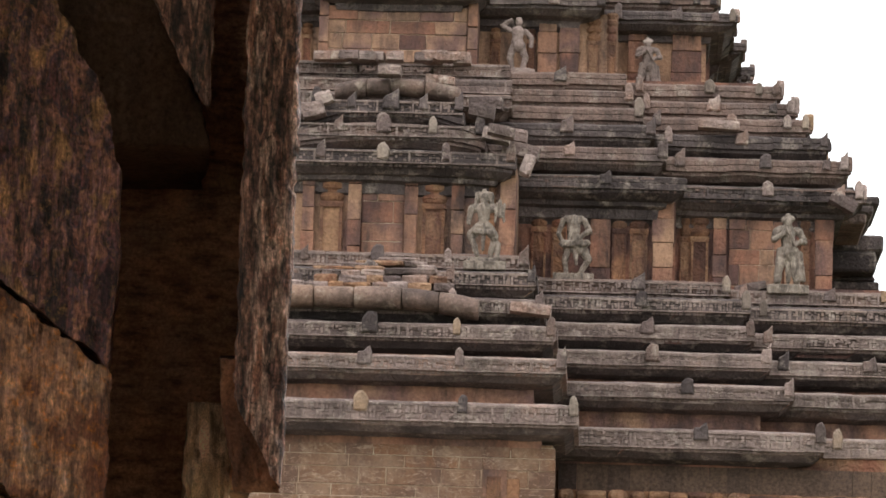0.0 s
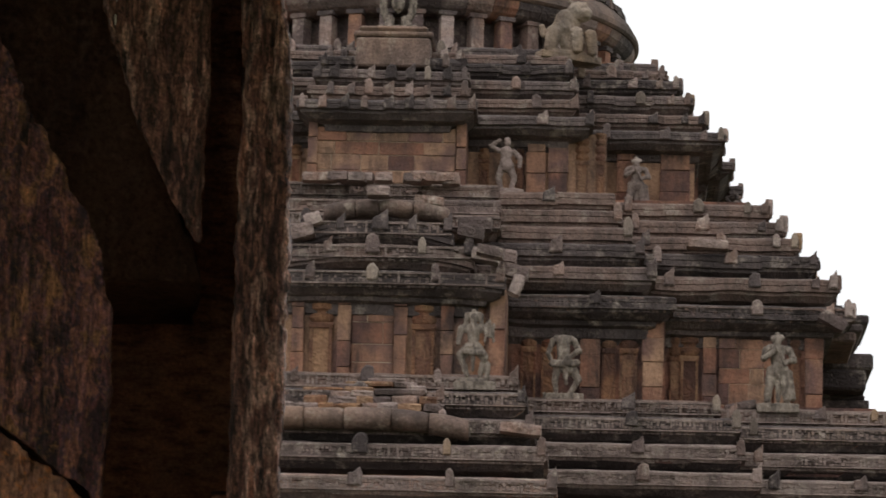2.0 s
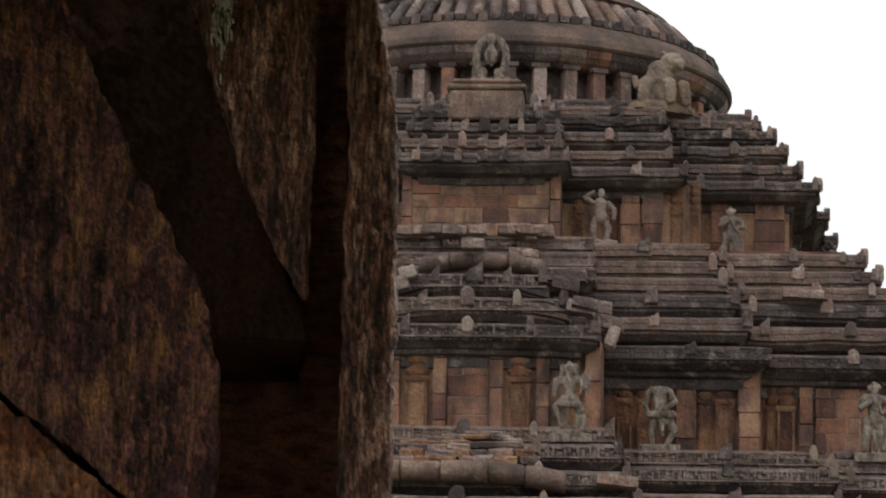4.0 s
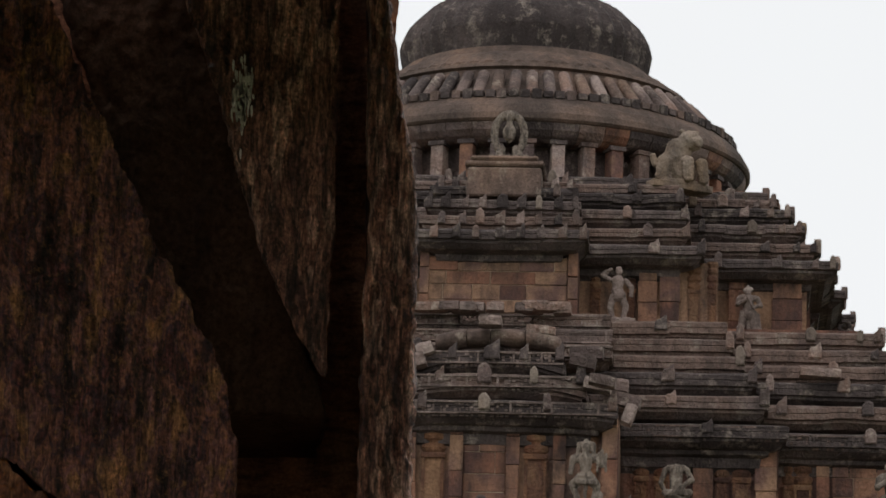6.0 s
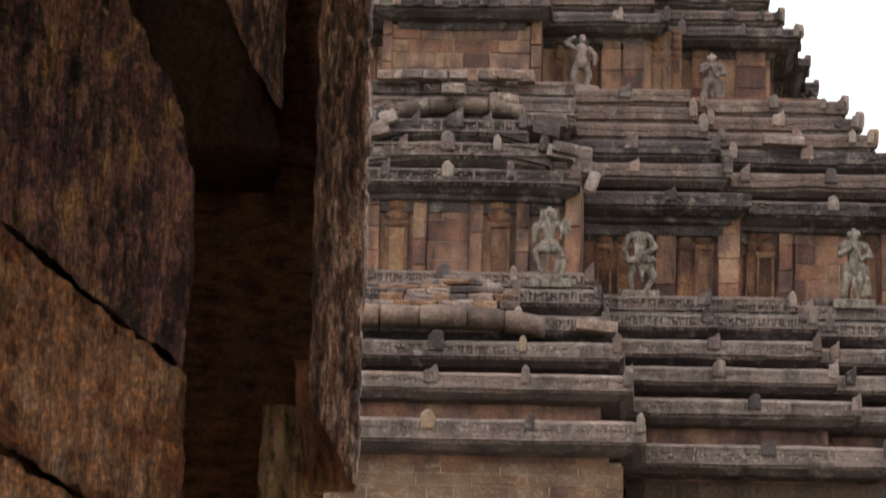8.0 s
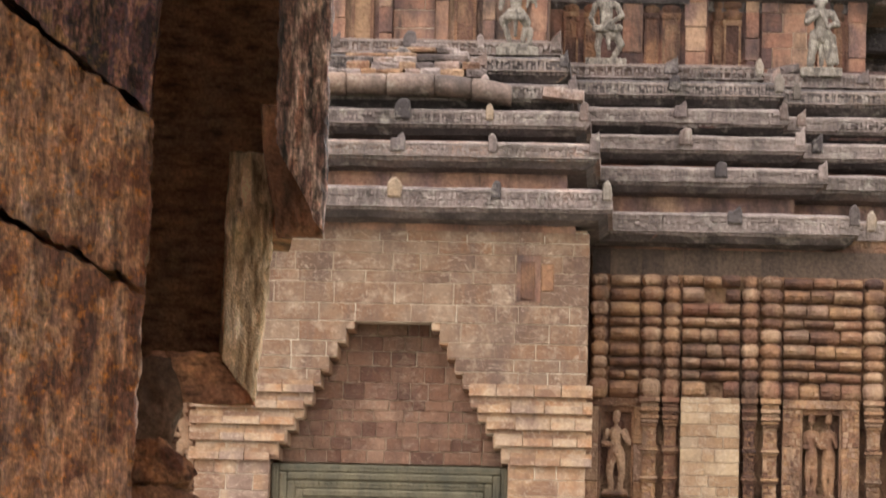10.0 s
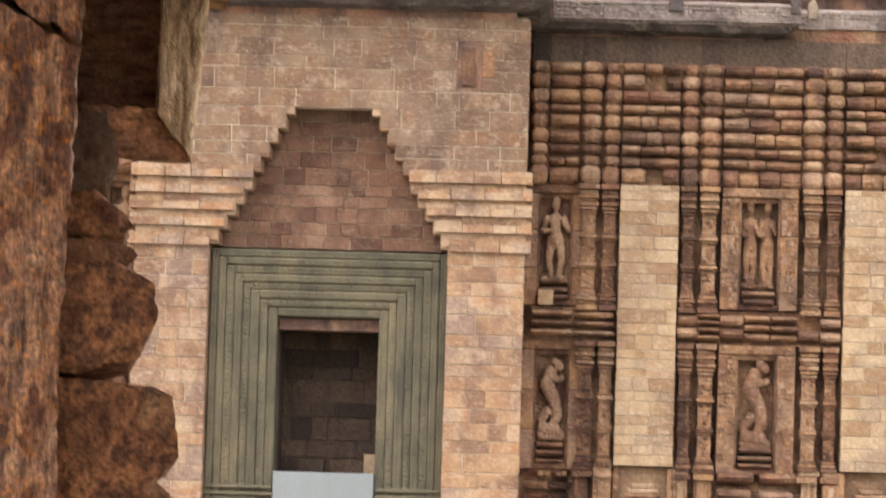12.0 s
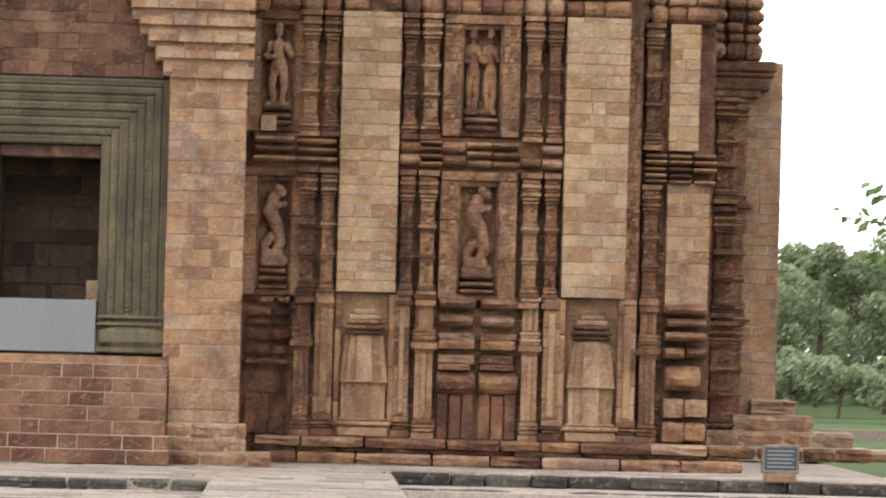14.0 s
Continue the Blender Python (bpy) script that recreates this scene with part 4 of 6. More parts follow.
# ---- carved figures: plain rounded shapes in low relief
def figure_mesh(name, mat, blobs, segs=14, fat=1.0, base=False):
    bm = bmesh.new()
    for (x0, z0, r0), (x1, z1, r1), yy in blobs:
        r0, r1 = r0 * fat, r1 * fat
        p, q = Vector((x0, yy, z0)), Vector((x1, yy, z1))
        d = (q - p)
        L = max(d.length, 1e-4)
        ax = d / L
        side = Vector((0, 1, 0))
        oth = ax.cross(side).normalized()
        rings = []
        for k in range(13):
            u = k / 12
            along = -r0 + (L + r0 + r1) * u
            r = r0 + (r1 - r0) * max(0, min(1, along / L))
            if along < 0:
                r = math.sqrt(max(r0 * r0 - along * along, 1e-5))
            elif along > L:
                r = math.sqrt(max(r1 * r1 - (along - L) ** 2, 1e-5))
            c = p + ax * along
            rings.append([bm.verts.new(c + (oth * math.cos(2 * math.pi * i / segs) + side * math.sin(2 * math.pi * i / segs)) * r) for i in range(segs)])
        for a, b in zip(rings, rings[1:]):
            for i in range(segs):
                bm.faces.new((a[i], a[(i + 1) % segs], b[(i + 1) % segs], b[i]))
        bm.faces.new(rings[-1])
        bm.faces.new(rings[0][::-1])
    bmesh.ops.recalc_face_normals(bm, faces=bm.faces)
    if base:
        xs = [v.co.x for v in bm.verts]
        add_box(bm, min(xs) - 0.03, max(xs) + 0.03, -0.2, 0.2, -0.09, 0.03)
    # one carved body: the rounded shapes are fused
    rough = new(name, mesh_of(name, bm))
    fuse = rough.modifiers.new("fuse", "REMESH")
    fuse.mode, fuse.voxel_size = "VOXEL", 0.013
    solid = bpy.data.meshes.new_from_object(rough.evaluated_get(bpy.context.evaluated_depsgraph_get()))
    bpy.data.objects.remove(rough)
    bm = bmesh.new()
    bm.from_mesh(solid)
    roughen(bm, 0.009, 17.0, len(blobs))
    roughen(bm, 0.007, 40.0, len(blobs) + 5)
    return mesh_of(name, bm, mat, True)


STAND = [((0, 0.9, 0.055), (0.01, 0.95, 0.06), -0.04), ((0, 0.83, 0.03), (0, 0.87, 0.03), 0), ((0, 0.72, 0.1), (0, 0.62, 0.075), 0), ((0, 0.62, 0.075), (0.02, 0.5, 0.11), 0),
         ((-0.05, 0.48, 0.07), (-0.09, 0.26, 0.055), 0), ((-0.09, 0.26, 0.05), (-0.05, 0.06, 0.04), -0.02), ((0.07, 0.48, 0.07), (0.1, 0.27, 0.055), 0.0), ((0.1, 0.27, 0.05), (0.07, 0.06, 0.04), 0),
         ((-0.13, 0.75, 0.045), (-0.19, 0.6, 0.035), 0), ((-0.19, 0.6, 0.033), (-0.08, 0.6, 0.03), -0.08), ((0.13, 0.75, 0.045), (0.2, 0.62, 0.035), 0), ((0.2, 0.62, 0.033), (0.1, 0.72, 0.03), -0.08),
         ((-0.16, 0.03, 0.035), (0.16, 0.03, 0.035), 0)]
PAIR = [((x + dx, z, r), (x2 + dx, z2, r2), y) for dx in (-0.13, 0.13) for (x, z, r), (x2, z2, r2), y in [(tuple(c * k for c, k in zip(p, (0.6, 1, 0.85))), tuple(c * k for c, k in zip(q, (0.6, 1, 0.85))), y) for p, q, y in STAND]]
REAR = [((0.05, 0.93, 0.05), (0.12, 0.88, 0.06), -0.05), ((0.0, 0.8, 0.09), (-0.06, 0.66, 0.1), 0), ((-0.06, 0.66, 0.1), (0.05, 0.48, 0.09), 0), ((0.05, 0.48, 0.09), (0.1, 0.3, 0.08), 0), ((0.1, 0.3, 0.07), (0.02, 0.14, 0.06), 0),
        ((0.05, 0.72, 0.04), (0.16, 0.74, 0.035), -0.06), ((-0.14, 0.24, 0.06), (-0.05, 0.34, 0.06), 0), ((-0.15, 0.06, 0.06), (0.16, 0.06, 0.06), 0), ((-0.12, 0.14, 0.07), (0.1, 0.12, 0.07), -0.03)]
FIG_PAIR, FIG_REAR, FIG_ONE = figure_mesh("relief_figure", MID, PAIR), figure_mesh("relief_figure", MID, REAR), figure_mesh("relief_figure", MID, STAND)
for s in (1, -1):
    part("relief_figure", FIG_PAIR, hall, "worn relief of two standing figures", place(s * 9.5, YA + 0.16, 7.95, 1.5, 1.2, 2.0))
    part("relief_figure", FIG_REAR, hall, "worn relief of a rearing beast", place(s * 9.5, YA + 0.16, 4.3, 1.7, 1.2, 2.1))
    part("relief_figure", FIG_ONE, hall, "worn relief of a standing figure", place(s * 4.9, YA + 0.2, 8.0, 1.5, 0.9, 1.9))
    part("relief_figure", FIG_REAR, hall, "worn relief of a rearing beast", place(s * 4.9, YA + 0.2, 4.4, 1.5, 0.9, 1.9))

# ---- the porch: a plain restored wall with a corbelled recess over the doorway
porch = part("porch_wall", None, hall, "restored porch wall of orange sandstone courses")


def arch(z):
    """The opening of the porch front by height: doorway frame below, corbelled recess above."""
    if z < 2.35:
        return None
    if z < 8.42:
        return (-2.62, 2.58)
    if z > 11.55:
        return None
    k = math.floor((z - 8.42) / 0.32)
    h = 2.42 - 0.175 * k
    return (-h, h)


bm = bmesh.new()
add_box(bm, -4.2, -2.62, Y0 + 0.3, Y0 + 4, 0, 13.6)
add_box(bm, 2.58, 4.2, Y0 + 0.3, Y0 + 4, 0, 13.6)
add_box(bm, -2.62, 2.58, Y0 + 1.4, Y0 + 4, 8.4, 13.6)
add_box(bm, -2.62, 2.58, Y0 + 0.3, Y0 + 1.4, 11.62, 13.6)
add_box(bm, -2.62, 2.58, Y0 + 0.3, Y0 + 4, 0, 2.3)
part("wall_core", mesh_of("wall_core", bm, BRICK), porch)
masonry(porch, BRICK, -4.27, 4.27, 2.3, 10.1, Y0, course=0.34, length=0.72, hole=arch, seed=3, depth=0.6)
masonry(porch, BROWN, -4.27, 4.27, 10.1, 13.5, Y0 + 0.01, course=0.36, length=0.85, hole=arch, seed=4, depth=0.6, proud=0.015)
masonry(porch, REDBRICK, -2.45, 2.45, 8.42, 11.6, Y0 + 1.05, course=0.30, length=0.45, seed=11, depth=0.3, proud=0.05)
# corbels: the stepped sides of the recess
for k in range(10):
    h = 2.42 - 0.175 * k
    for s in (-1, 1):
        panel(BRICK, min(s * h, s * (h + 0.5)), max(s * h, s * (h + 0.5)), Y0 + 0.02, Y0 + 1.3, 8.42 + 0.32 * k, 8.42 + 0.32 * k + 0.30, "corbel", 0.02).parent = porch
# string courses beside the recess
for i, z in enumerate((8.36, 8.78, 9.14, 9.50, 9.86)):
    for s in (-1, 1):
        a = 2.62 if i == 0 else 2.5 - 0.2 * i
        x = a
        rng = random.Random(i * 3 + s)
        while x < 4.36:
            w = min(rng.uniform(0.5, 0.9), 4.4 - x)
            part("string_course", rng.choice(BLOCKS[BRICK.name]), porch, m=place(s * (x + w / 2), Y0 + 0.1, z + 0.1, w - 0.01, 0.5, 0.17))
            part("string_course", rng.choice(BLOCKS[BRICK.name]), porch, m=place(s * (x + w / 2), Y0 + 0.2, z + 0.24, w - 0.01, 0.5, 0.1))
            x += w
# small carved window block high on the wall
panel(ORANGE, 2.68, 3.22, Y0 - 0.02, Y0 + 0.3, 11.95, 13.0, "carved_block", 0.02).parent = porch
panel(OLD, 2.78, 3.08, Y0 - 0.06, Y0 + 0.3, 12.0, 12.85, "carved_block", 0.02).parent = porch
panel(OLD, 3.22, 3.5, Y0 - 0.04, Y0 + 0.3, 12.2, 12.8, "carved_block", 0.02).parent = porch

# door frame of green stone, in nested bands
door_frame = part("door_frame", None, hall, "carved grey-green stone door frame")
bands = [(2.60, 8.34, 0.30), (2.42, 8.16, 0.265), (2.25, 7.99, 0.31), (2.06, 7.80, 0.28), (1.88, 7.62, 0.33), (1.70, 7.46, 0.30), (1.50, 7.27, 0.35), (1.32, 7.09, 0.39)]
for i, (h, zt, y) in enumerate(bands):
    h2, zt2 = (bands[i + 1][0], bands[i + 1][1]) if i + 1 < len(bands) else (1.11, 6.89)
    bm = bmesh.new()
    add_box(bm, -h, -h2 - 0.008, Y0 + y, Y0 + 1.6, 2.36, zt - 0.004, 0.02)
    add_box(bm, h2 + 0.008, h, Y0 + y, Y0 + 1.6, 2.36, zt - 0.004, 0.02)
    add_box(bm, -h2 - 0.004, h2 + 0.004, Y0 + y, Y0 + 1.6, zt2 + 0.008, zt, 0.02)
    part("frame_band", mesh_of("frame_band", bm, GREEN), door_frame)
    for u in (0.25, 0.6):                   # fine ribs along the band
        hm, zm = h + (h2 - h) * u, zt + (zt2 - zt) * u
        for x0, x1, z0, z1 in ((-hm, -hm + 0.028, 2.4, zm), (hm - 0.028, hm, 2.4, zm), (-hm + 0.03, hm - 0.03, zm - 0.028, zm)):
            bm = bmesh.new()
            add_box(bm, x0, x1, Y0 + y - 0.022, Y0 + y + 0.1, z0, z1, 0.006)
            part("frame_rib", mesh_of("frame_rib", bm, GREEN), door_frame)
# beads along the bands
BEAD = block_mesh("bead", GREEN, 77, bevel=0.25)
rng = random.Random(12)
for h, y, st in ((2.15, 0.30, 0.13), (1.79, 0.32, 0.1), (1.41, 0.345, 0.14)):
    z = 2.5
    while z < h + 5.6:
        for s in (-1, 1):
            part("bead", BEAD, door_frame, m=place(s * h, Y0 + y, z, 0.07, 0.05, st * 0.8))
        z += st
    x = -h
    while x < h:
        part("bead", BEAD, door_frame, m=place(x, Y0 + y, h + 5.78, st * 0.8, 0.05, 0.07))
        x += st
for s in (-1, 1):
    for z0, z1, w in ((2.36, 2.5, 0.78), (2.5, 2.95, 0.7), (2.95, 3.05, 0.76), (3.1, 3.2, 0.74)):
        m0 = s * 1.88
        part("frame_foot", BEAD, door_frame, m=place(m0, Y0 + 0.35, (z0 + z1) / 2, 2 * w, 0.34, z1 - z0))
# lintel, cement slab that closes the bottom, and the blocked passage behind
panel(ORANGE, -1.11, 1.11, Y0 + 0.75, Y0 + 1.5, 6.62, 6.88, "lintel")
panel(SLAB, -1.10, 1.10, Y0 + 0.28, Y0 + 0.5, 2.36, 3.50, "slab", 0.01, "grey-blue cement slab")
# the passage's dimness is put into its dark stone colour
masonry(hall, SHADEDARK, -1.6, 1.6, 2.3, 7.0, Y0 + 2.9, course=0.4, length=0.7, seed=21, depth=0.4, proud=0.06)
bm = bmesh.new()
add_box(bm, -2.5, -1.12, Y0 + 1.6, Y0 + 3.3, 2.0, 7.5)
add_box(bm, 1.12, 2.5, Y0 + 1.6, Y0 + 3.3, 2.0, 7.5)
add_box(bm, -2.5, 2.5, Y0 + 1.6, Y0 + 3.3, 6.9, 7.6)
part("passage", mesh_of("passage", bm, SHADEDARK), hall)
part("fallen_stone", BLOCKS[PALE.name][1], hall, m=place(0.95, Y0 + 1.9, 3.72, 0.3, 0.3, 0.45))
part("fallen_stone", BLOCKS[SHADEDARK.name][1], hall, m=place(-0.4, Y0 + 2.3, 3.6, 0.6, 0.4, 0.4))

# stairs and the solid cheek beside them
for i in range(7):
    z0 = 0.3 * i + 0.02
    masonry(porch, REDBRICK, -4.5, 2.72 + 0.12 * (i < 2), z0, z0 + 0.30, Y0 - 0.1 - 0.28 * (6 - i), course=0.30, length=0.75, depth=0.8, seed=70 + i)
masonry(porch, BRICK, 2.72, 4.27, 0.9, 2.3, Y0 - 0.02, course=0.33, length=0.6, depth=0.6, seed=80)
masonry(porch, BRICK, 2.72, 4.45, 0.3, 0.9, Y0 - 0.55, course=0.30, length=0.6, depth=1.0, seed=81, proud=0.08, worn=True)
masonry(porch, MID, 2.72, 5.0, 0.0, 0.3, Y0 - 0.95, course=0.30, length=0.7, depth=1.4, seed=82, proud=0.1, worn=True)

# ---- upper walls with half columns, niches and fallen panels
for (w, pa, a, pr, b, z0, z1, mat) in ((10.7, 0.85, 6.9, 3.45, 3.12, 18.2, 20.75, ORANGE), (7.63, 1.3, 5.4, 2.7, 1.95, 23.8, 25.7, ORANGE)):
    for k in range(4):
        bm = bmesh.new()
        c = Matrix.Rotation(k * math.pi / 2, 4, "Z")
        start = 0
        e = 0.0 if k % 2 == 0 else -0.4
        pf, rf = (pa, pr) if k == 0 else (0.15, 0.4)
        add_box(bm, -w - e, w + e, -w, -w + 3, z0, z1 - 0.01 * k)
        add_box(bm, -a, a, -w - pf, -w + 1, z0, z1 - 0.02)
        add_box(bm, -b, b, -w - rf, -w + 1, z0, z1 - 0.03)
        bm.verts.ensure_lookup_table()
        bmesh.ops.transform(bm, matrix=c, verts=bm.verts[start:])
        part("upper_wall", mesh_of("upper_wall", bm, mat), hall, "orange-brown upper wall")
    rng = random.Random(int(w * 10))
    big = w > 9
    for s in (-1, 1):
        # pilaster strips, ringed columns
        rows = ([(b - 0.2, -w - pr, 0.35, 0), (1.75, -w - pr, 0.3, 0), (1.2, -w - pr, 0.62, 1), (0.66, -w - pr, 0.3, 0), (b - 0.62, -w - pr, 0.3, 1), (3.62, -w - pa, 0.42, 1), (4.1, -w - pa, 0.4, 1), (5.1, -w - pa, 0.5, 0), (5.55, -w - pa, 0.4, 1), (6.02, -w - pa, 0.5, 1), (6.6, -w - pa, 0.5, 0),
                 (7.15, -w, 0.3, 1), (7.5, -w, 0.5, 1), (7.98, -w, 0.32, 0), (9.7, -w, 0.3, 0), (10.05, -w, 0.32, 1), (10.5, -w, 0.45, 0)] if big else
                [(b - 0.12, -w - pr, 0.25, 0), (a - 0.15, -w - pa, 0.25, 1), (a - 0.6, -w - pa, 0.35, 1), (a - 1.2, -w - pa, 0.5, 0), (a - 1.75, -w - pa, 0.45, 0), (b + 0.4, -w - pa, 0.3, 1), (b + 1.3, -w - pa, 0.25, 1), (a + 0.5, -w, 0.5, 0), (w - 0.5, -w, 0.8, 0)])
        for d, y, wd, kind in rows:
            if kind:
                pilaster(s * d, y - 0.02, z0, z1, wd, COL_O)
            else:
                z = z0
                while z < z1 - 0.2:
                    h = min(rng.uniform(0.5, 0.9), z1 - z)
                    part("wall_stone", rng.choice(BLOCKS[ORANGE.name]), hall, m=place(s * d, y, z + h / 2, wd * rng.uniform(0.9, 1.05), 0.36 + rng.uniform(-0.05, 0.05), h - 0.015))
                    z += h
    if not big:
        masonry(hall, ORANGE, -b + 0.15, b - 0.25, z0 + 0.2, z1 - 0.3, -w - pr - 0.08, course=0.42, length=0.7, depth=0.4, seed=91, proud=0.05)
    else:
        masonry(hall, ORANGE, -0.5, 0.5, z0 + 0.2, z1 - 0.2, -w - pr - 0.02, course=0.5, length=0.7, depth=0.3, seed=92, proud=0.04)
        for s in (-1, 1):
            masonry(hall, ORANGE, *sorted((s * 8.2, s * 9.5)), z0, z1 - 0.5, -w - 0.05, course=0.4, length=0.5, depth=0.3, seed=93 + s, proud=0.05)


# ---- rounded vault ridges over the porch roof, and the loose courses round them
def vault(cuts, y, height, r, name, mat):
    """A rounded ridge of a few long stones that meet at the given x; height(x) is the middle of its section."""
    holder = part(name, None, hall, "long rounded vault ridge of stone")
    rng = random.Random(int(r * 100))
    for x0, x1 in zip(cuts, cuts[1:]):
        bm = bmesh.new()
        rings = []
        n = 8
        fat = rng.uniform(0.95, 1.05)
        for i in range(n + 1):
            x = x0 + 0.012 + (x1 - x0 - 0.024) * i / n
            k = r * fat * (0.93 if i in (0, n) else 1.0)
            ring = []
            for j in range(14):
                t = math.pi * 2 * j / 14
                d = 1 + 0.07 * noise.noise(Vector((x * 2.3, t, r * 9)))
                ring.append(bm.verts.new((x, y + k * d * 1.5 * math.cos(t), height(x) + k * d * math.sin(t))))
            rings.append(ring)
        for a, b in zip(rings, rings[1:]):
            for j in range(14):
                bm.faces.new((a[j], a[(j + 1) % 14], b[(j + 1) % 14], b[j]))
        bm.faces.new(rings[0])
        bm.faces.new(rings[-1][::-1])
        bmesh.ops.recalc_face_normals(bm, faces=bm.faces)
        part("vault_stone", mesh_of("vault_stone", bm, mat, True), holder)


VAULT = stone("vault_stone", [(0.093, 0.064, 0.055), (0.178, 0.119, 0.096), (0.238, 0.153, 0.114), (0.212, 0.128, 0.087)], (0.06, 0.043, 0.036), 0.8, lichen=(0.34, 0.27, 0.215), carve=1.0, mottle=1.7, spread=0.25, grain=(0.65, 1.3))
vault((-2.9, -2.0, -1.25, -0.35, 0.72, 1.55, 2.45), 87.25 - CY, lambda x: 16.93 - 0.06 * max(0.0, x - 0.5) ** 2, 0.245, "vault_ridge", VAULT)
vault((-1.3, -0.55, 0.02, 0.85, 1.7), 92.0 - CY, lambda x: 22.78 - 0.13 * abs(x - 0.18) ** 2.5 / 1.6, 0.22, "vault_ridge", VAULT)
panel(ROOF, -1.2, 1.55, 92.1 - CY, 93.2 - CY, 22.2, 22.75, "vault_fill", 0.05)
rng = random.Random(54)
for x, y, z, sx, sz, ry in ((2.25, 91.0, 22.0, 0.62, 0.3, 0.2), (-1.72, 91.0, 21.95, 0.55, 0.34, -0.3), (2.62, 90.85, 21.42, 0.66, 0.3, 0.18), (3.0, 91.5, 21.16, 0.55, 0.36, 0.12), (2.95, 91.8, 21.62, 0.75, 0.3, 0.1), (-2.6, 90.9, 21.4, 0.6, 0.3, -0.2), (2.3, 92.2, 22.45, 0.8, 0.3, 0.0), (-1.5, 91.3, 22.3, 0.4, 0.3, -0.35), (0.02, 91.5, 23.05, 0.55, 0.24, 0.0), (1.2, 92.0, 22.95, 0.7, 0.2, 0.1)):
    part("loose_stone", rng.choice(WORN[ROOFLOW.name]), hall, m=place(x, y - CY, z, sx, 0.55, sz, ry=ry))
# piled slabs behind the long ridge, each layer shorter than the one under it
rng = random.Random(55)
for lay, (xa, xb, z, h) in enumerate(((-2.9, 1.9, 17.2, 0.16), (-2.9, 1.7, 17.36, 0.17), (-2.8, 1.55, 17.52, 0.14), (-1.5, 1.5, 17.65, 0.12), (-0.85, 1.42, 17.76, 0.11), (-0.55, 1.2, 17.87, 0.1), (-0.1, 0.95, 17.96, 0.09))):
    x = xa + rng.uniform(0, 0.2)
    while x < xb - 0.1:
        w = min(rng.uniform(0.3, 0.7) if lay < 3 else rng.uniform(0.6, 1.4), xb - x)
        if rng.random() < 0.9:
            part("loose_stone", rng.choice(WORN[(ROOFLOW, MID, ROOFLOW)[rng.randrange(3)].name]), hall, m=place(x + w / 2, 88.0 - CY + 0.13 * lay + rng.uniform(-0.1, 0.1), z + h / 2 + rng.uniform(-0.02, 0.02), w, 0.7, h * rng.uniform(1.0, 1.3), rz=rng.uniform(-0.12, 0.12), ry=rng.uniform(-0.04, 0.04)))
        x += w
for i in range(16):
    part("loose_stone", rng.choice(WORN[ROOFLOW.name]), hall, m=place(rng.uniform(-1.7, 1.8), 93.6 - CY + rng.uniform(-0.3, 0.1), 23.86 + rng.uniform(-0.05, 0.06), rng.uniform(0.3, 0.7), 0.4, 0.22, rz=rng.uniform(-0.2, 0.2)))
# broken eave stones that lie askew
for x, y, z, sx, sz, ry in ((2.75, 90.0 - CY, 21.35, 0.75, 0.3, 0.2), (3.25, 91.3 - CY, 21.15, 0.9, 0.4, 0.25), (7.9, 94.5 - CY, 22.55, 1.2, 0.28, 0.05), (3.4, 88.9 - CY, 20.35, 0.3, 0.6, 0.35), (3.6, 87.2 - CY, 16.75, 1.1, 0.3, 0.1), (8.7, 93.2 - CY, 18.35, 0.9, 0.25, -0.2), (10.9, 93.6 - CY, 20.55, 0.8, 0.35, 0.5)):
    part("broken_stone", WORN[ROOFLOW.name][2], hall, m=place(x, y, z, sx * 0.85, 0.5, sz * 0.8, ry=ry))

# ---- crown: necking with short pillars, ribbed bell and cushion stone
bm = bmesh.new()
add_lathe(bm, [(5.2, 28.0), (5.2, 29.7)], 48)
part("neck_drum", mesh_of("neck_drum", bm, ROOF), hall, "dark recessed drum")
for i in range(45):
    t = 2 * math.pi * (i + 0.5) / 45
    kind = (ROOFLOW, ORANGE, ROOFLOW, ROOF, ROOFLOW)[i * 7 % 5]
    part("neck_pillar", BLOCKS[kind.name][i % 5], hall, "short square pillar", place(5.62 * math.sin(t), -5.62 * math.cos(t), 28.8, 0.34, 0.4, 1.7, rz=t))
    part("pillar_cap", BLOCKS[ROOF.name][i % 6], hall, m=place(5.62 * math.sin(t), -5.62 * math.cos(t), 29.62, 0.46, 0.5, 0.12, rz=t))
# curved corbel blocks that carry the rim
CORBEL = {}
for mat in (ROOF, ORANGE, ROOFLOW):
    bm = bmesh.new()
    sec = [(0.0, 0.0), (0.12, 0.03), (0.3, 0.12), (0.44, 0.26), (0.5, 0.42), (0.5, 0.5), (-0.5, 0.5), (-0.5, 0.0)]
    la = [bm.verts.new((-0.5, -o, z)) for o, z in sec]
    lb = [bm.verts.new((0.5, -o, z)) for o, z in sec]
    for i in range(len(sec)):
        j = (i + 1) % len(sec)
        bm.faces.new((la[i], la[j], lb[j], lb[i]))
    bm.faces.new(la[::-1])
    bm.faces.new(lb)
    bmesh.ops.recalc_face_normals(bm, faces=bm.faces)
    CORBEL[mat.name] = mesh_of("corbel", bm, mat)
for i in range(54):
    t = 2 * math.pi * i / 54
    part("corbel", CORBEL[(ROOF, ROOF, ORANGE, ROOF, ROOFLOW)[i * 3 % 5].name], hall, m=Matrix.Rotation(t, 4, "Z") @ place(0, -5.62, 29.62, 0.69, 1.0, 1.0))
bm = bmesh.new()
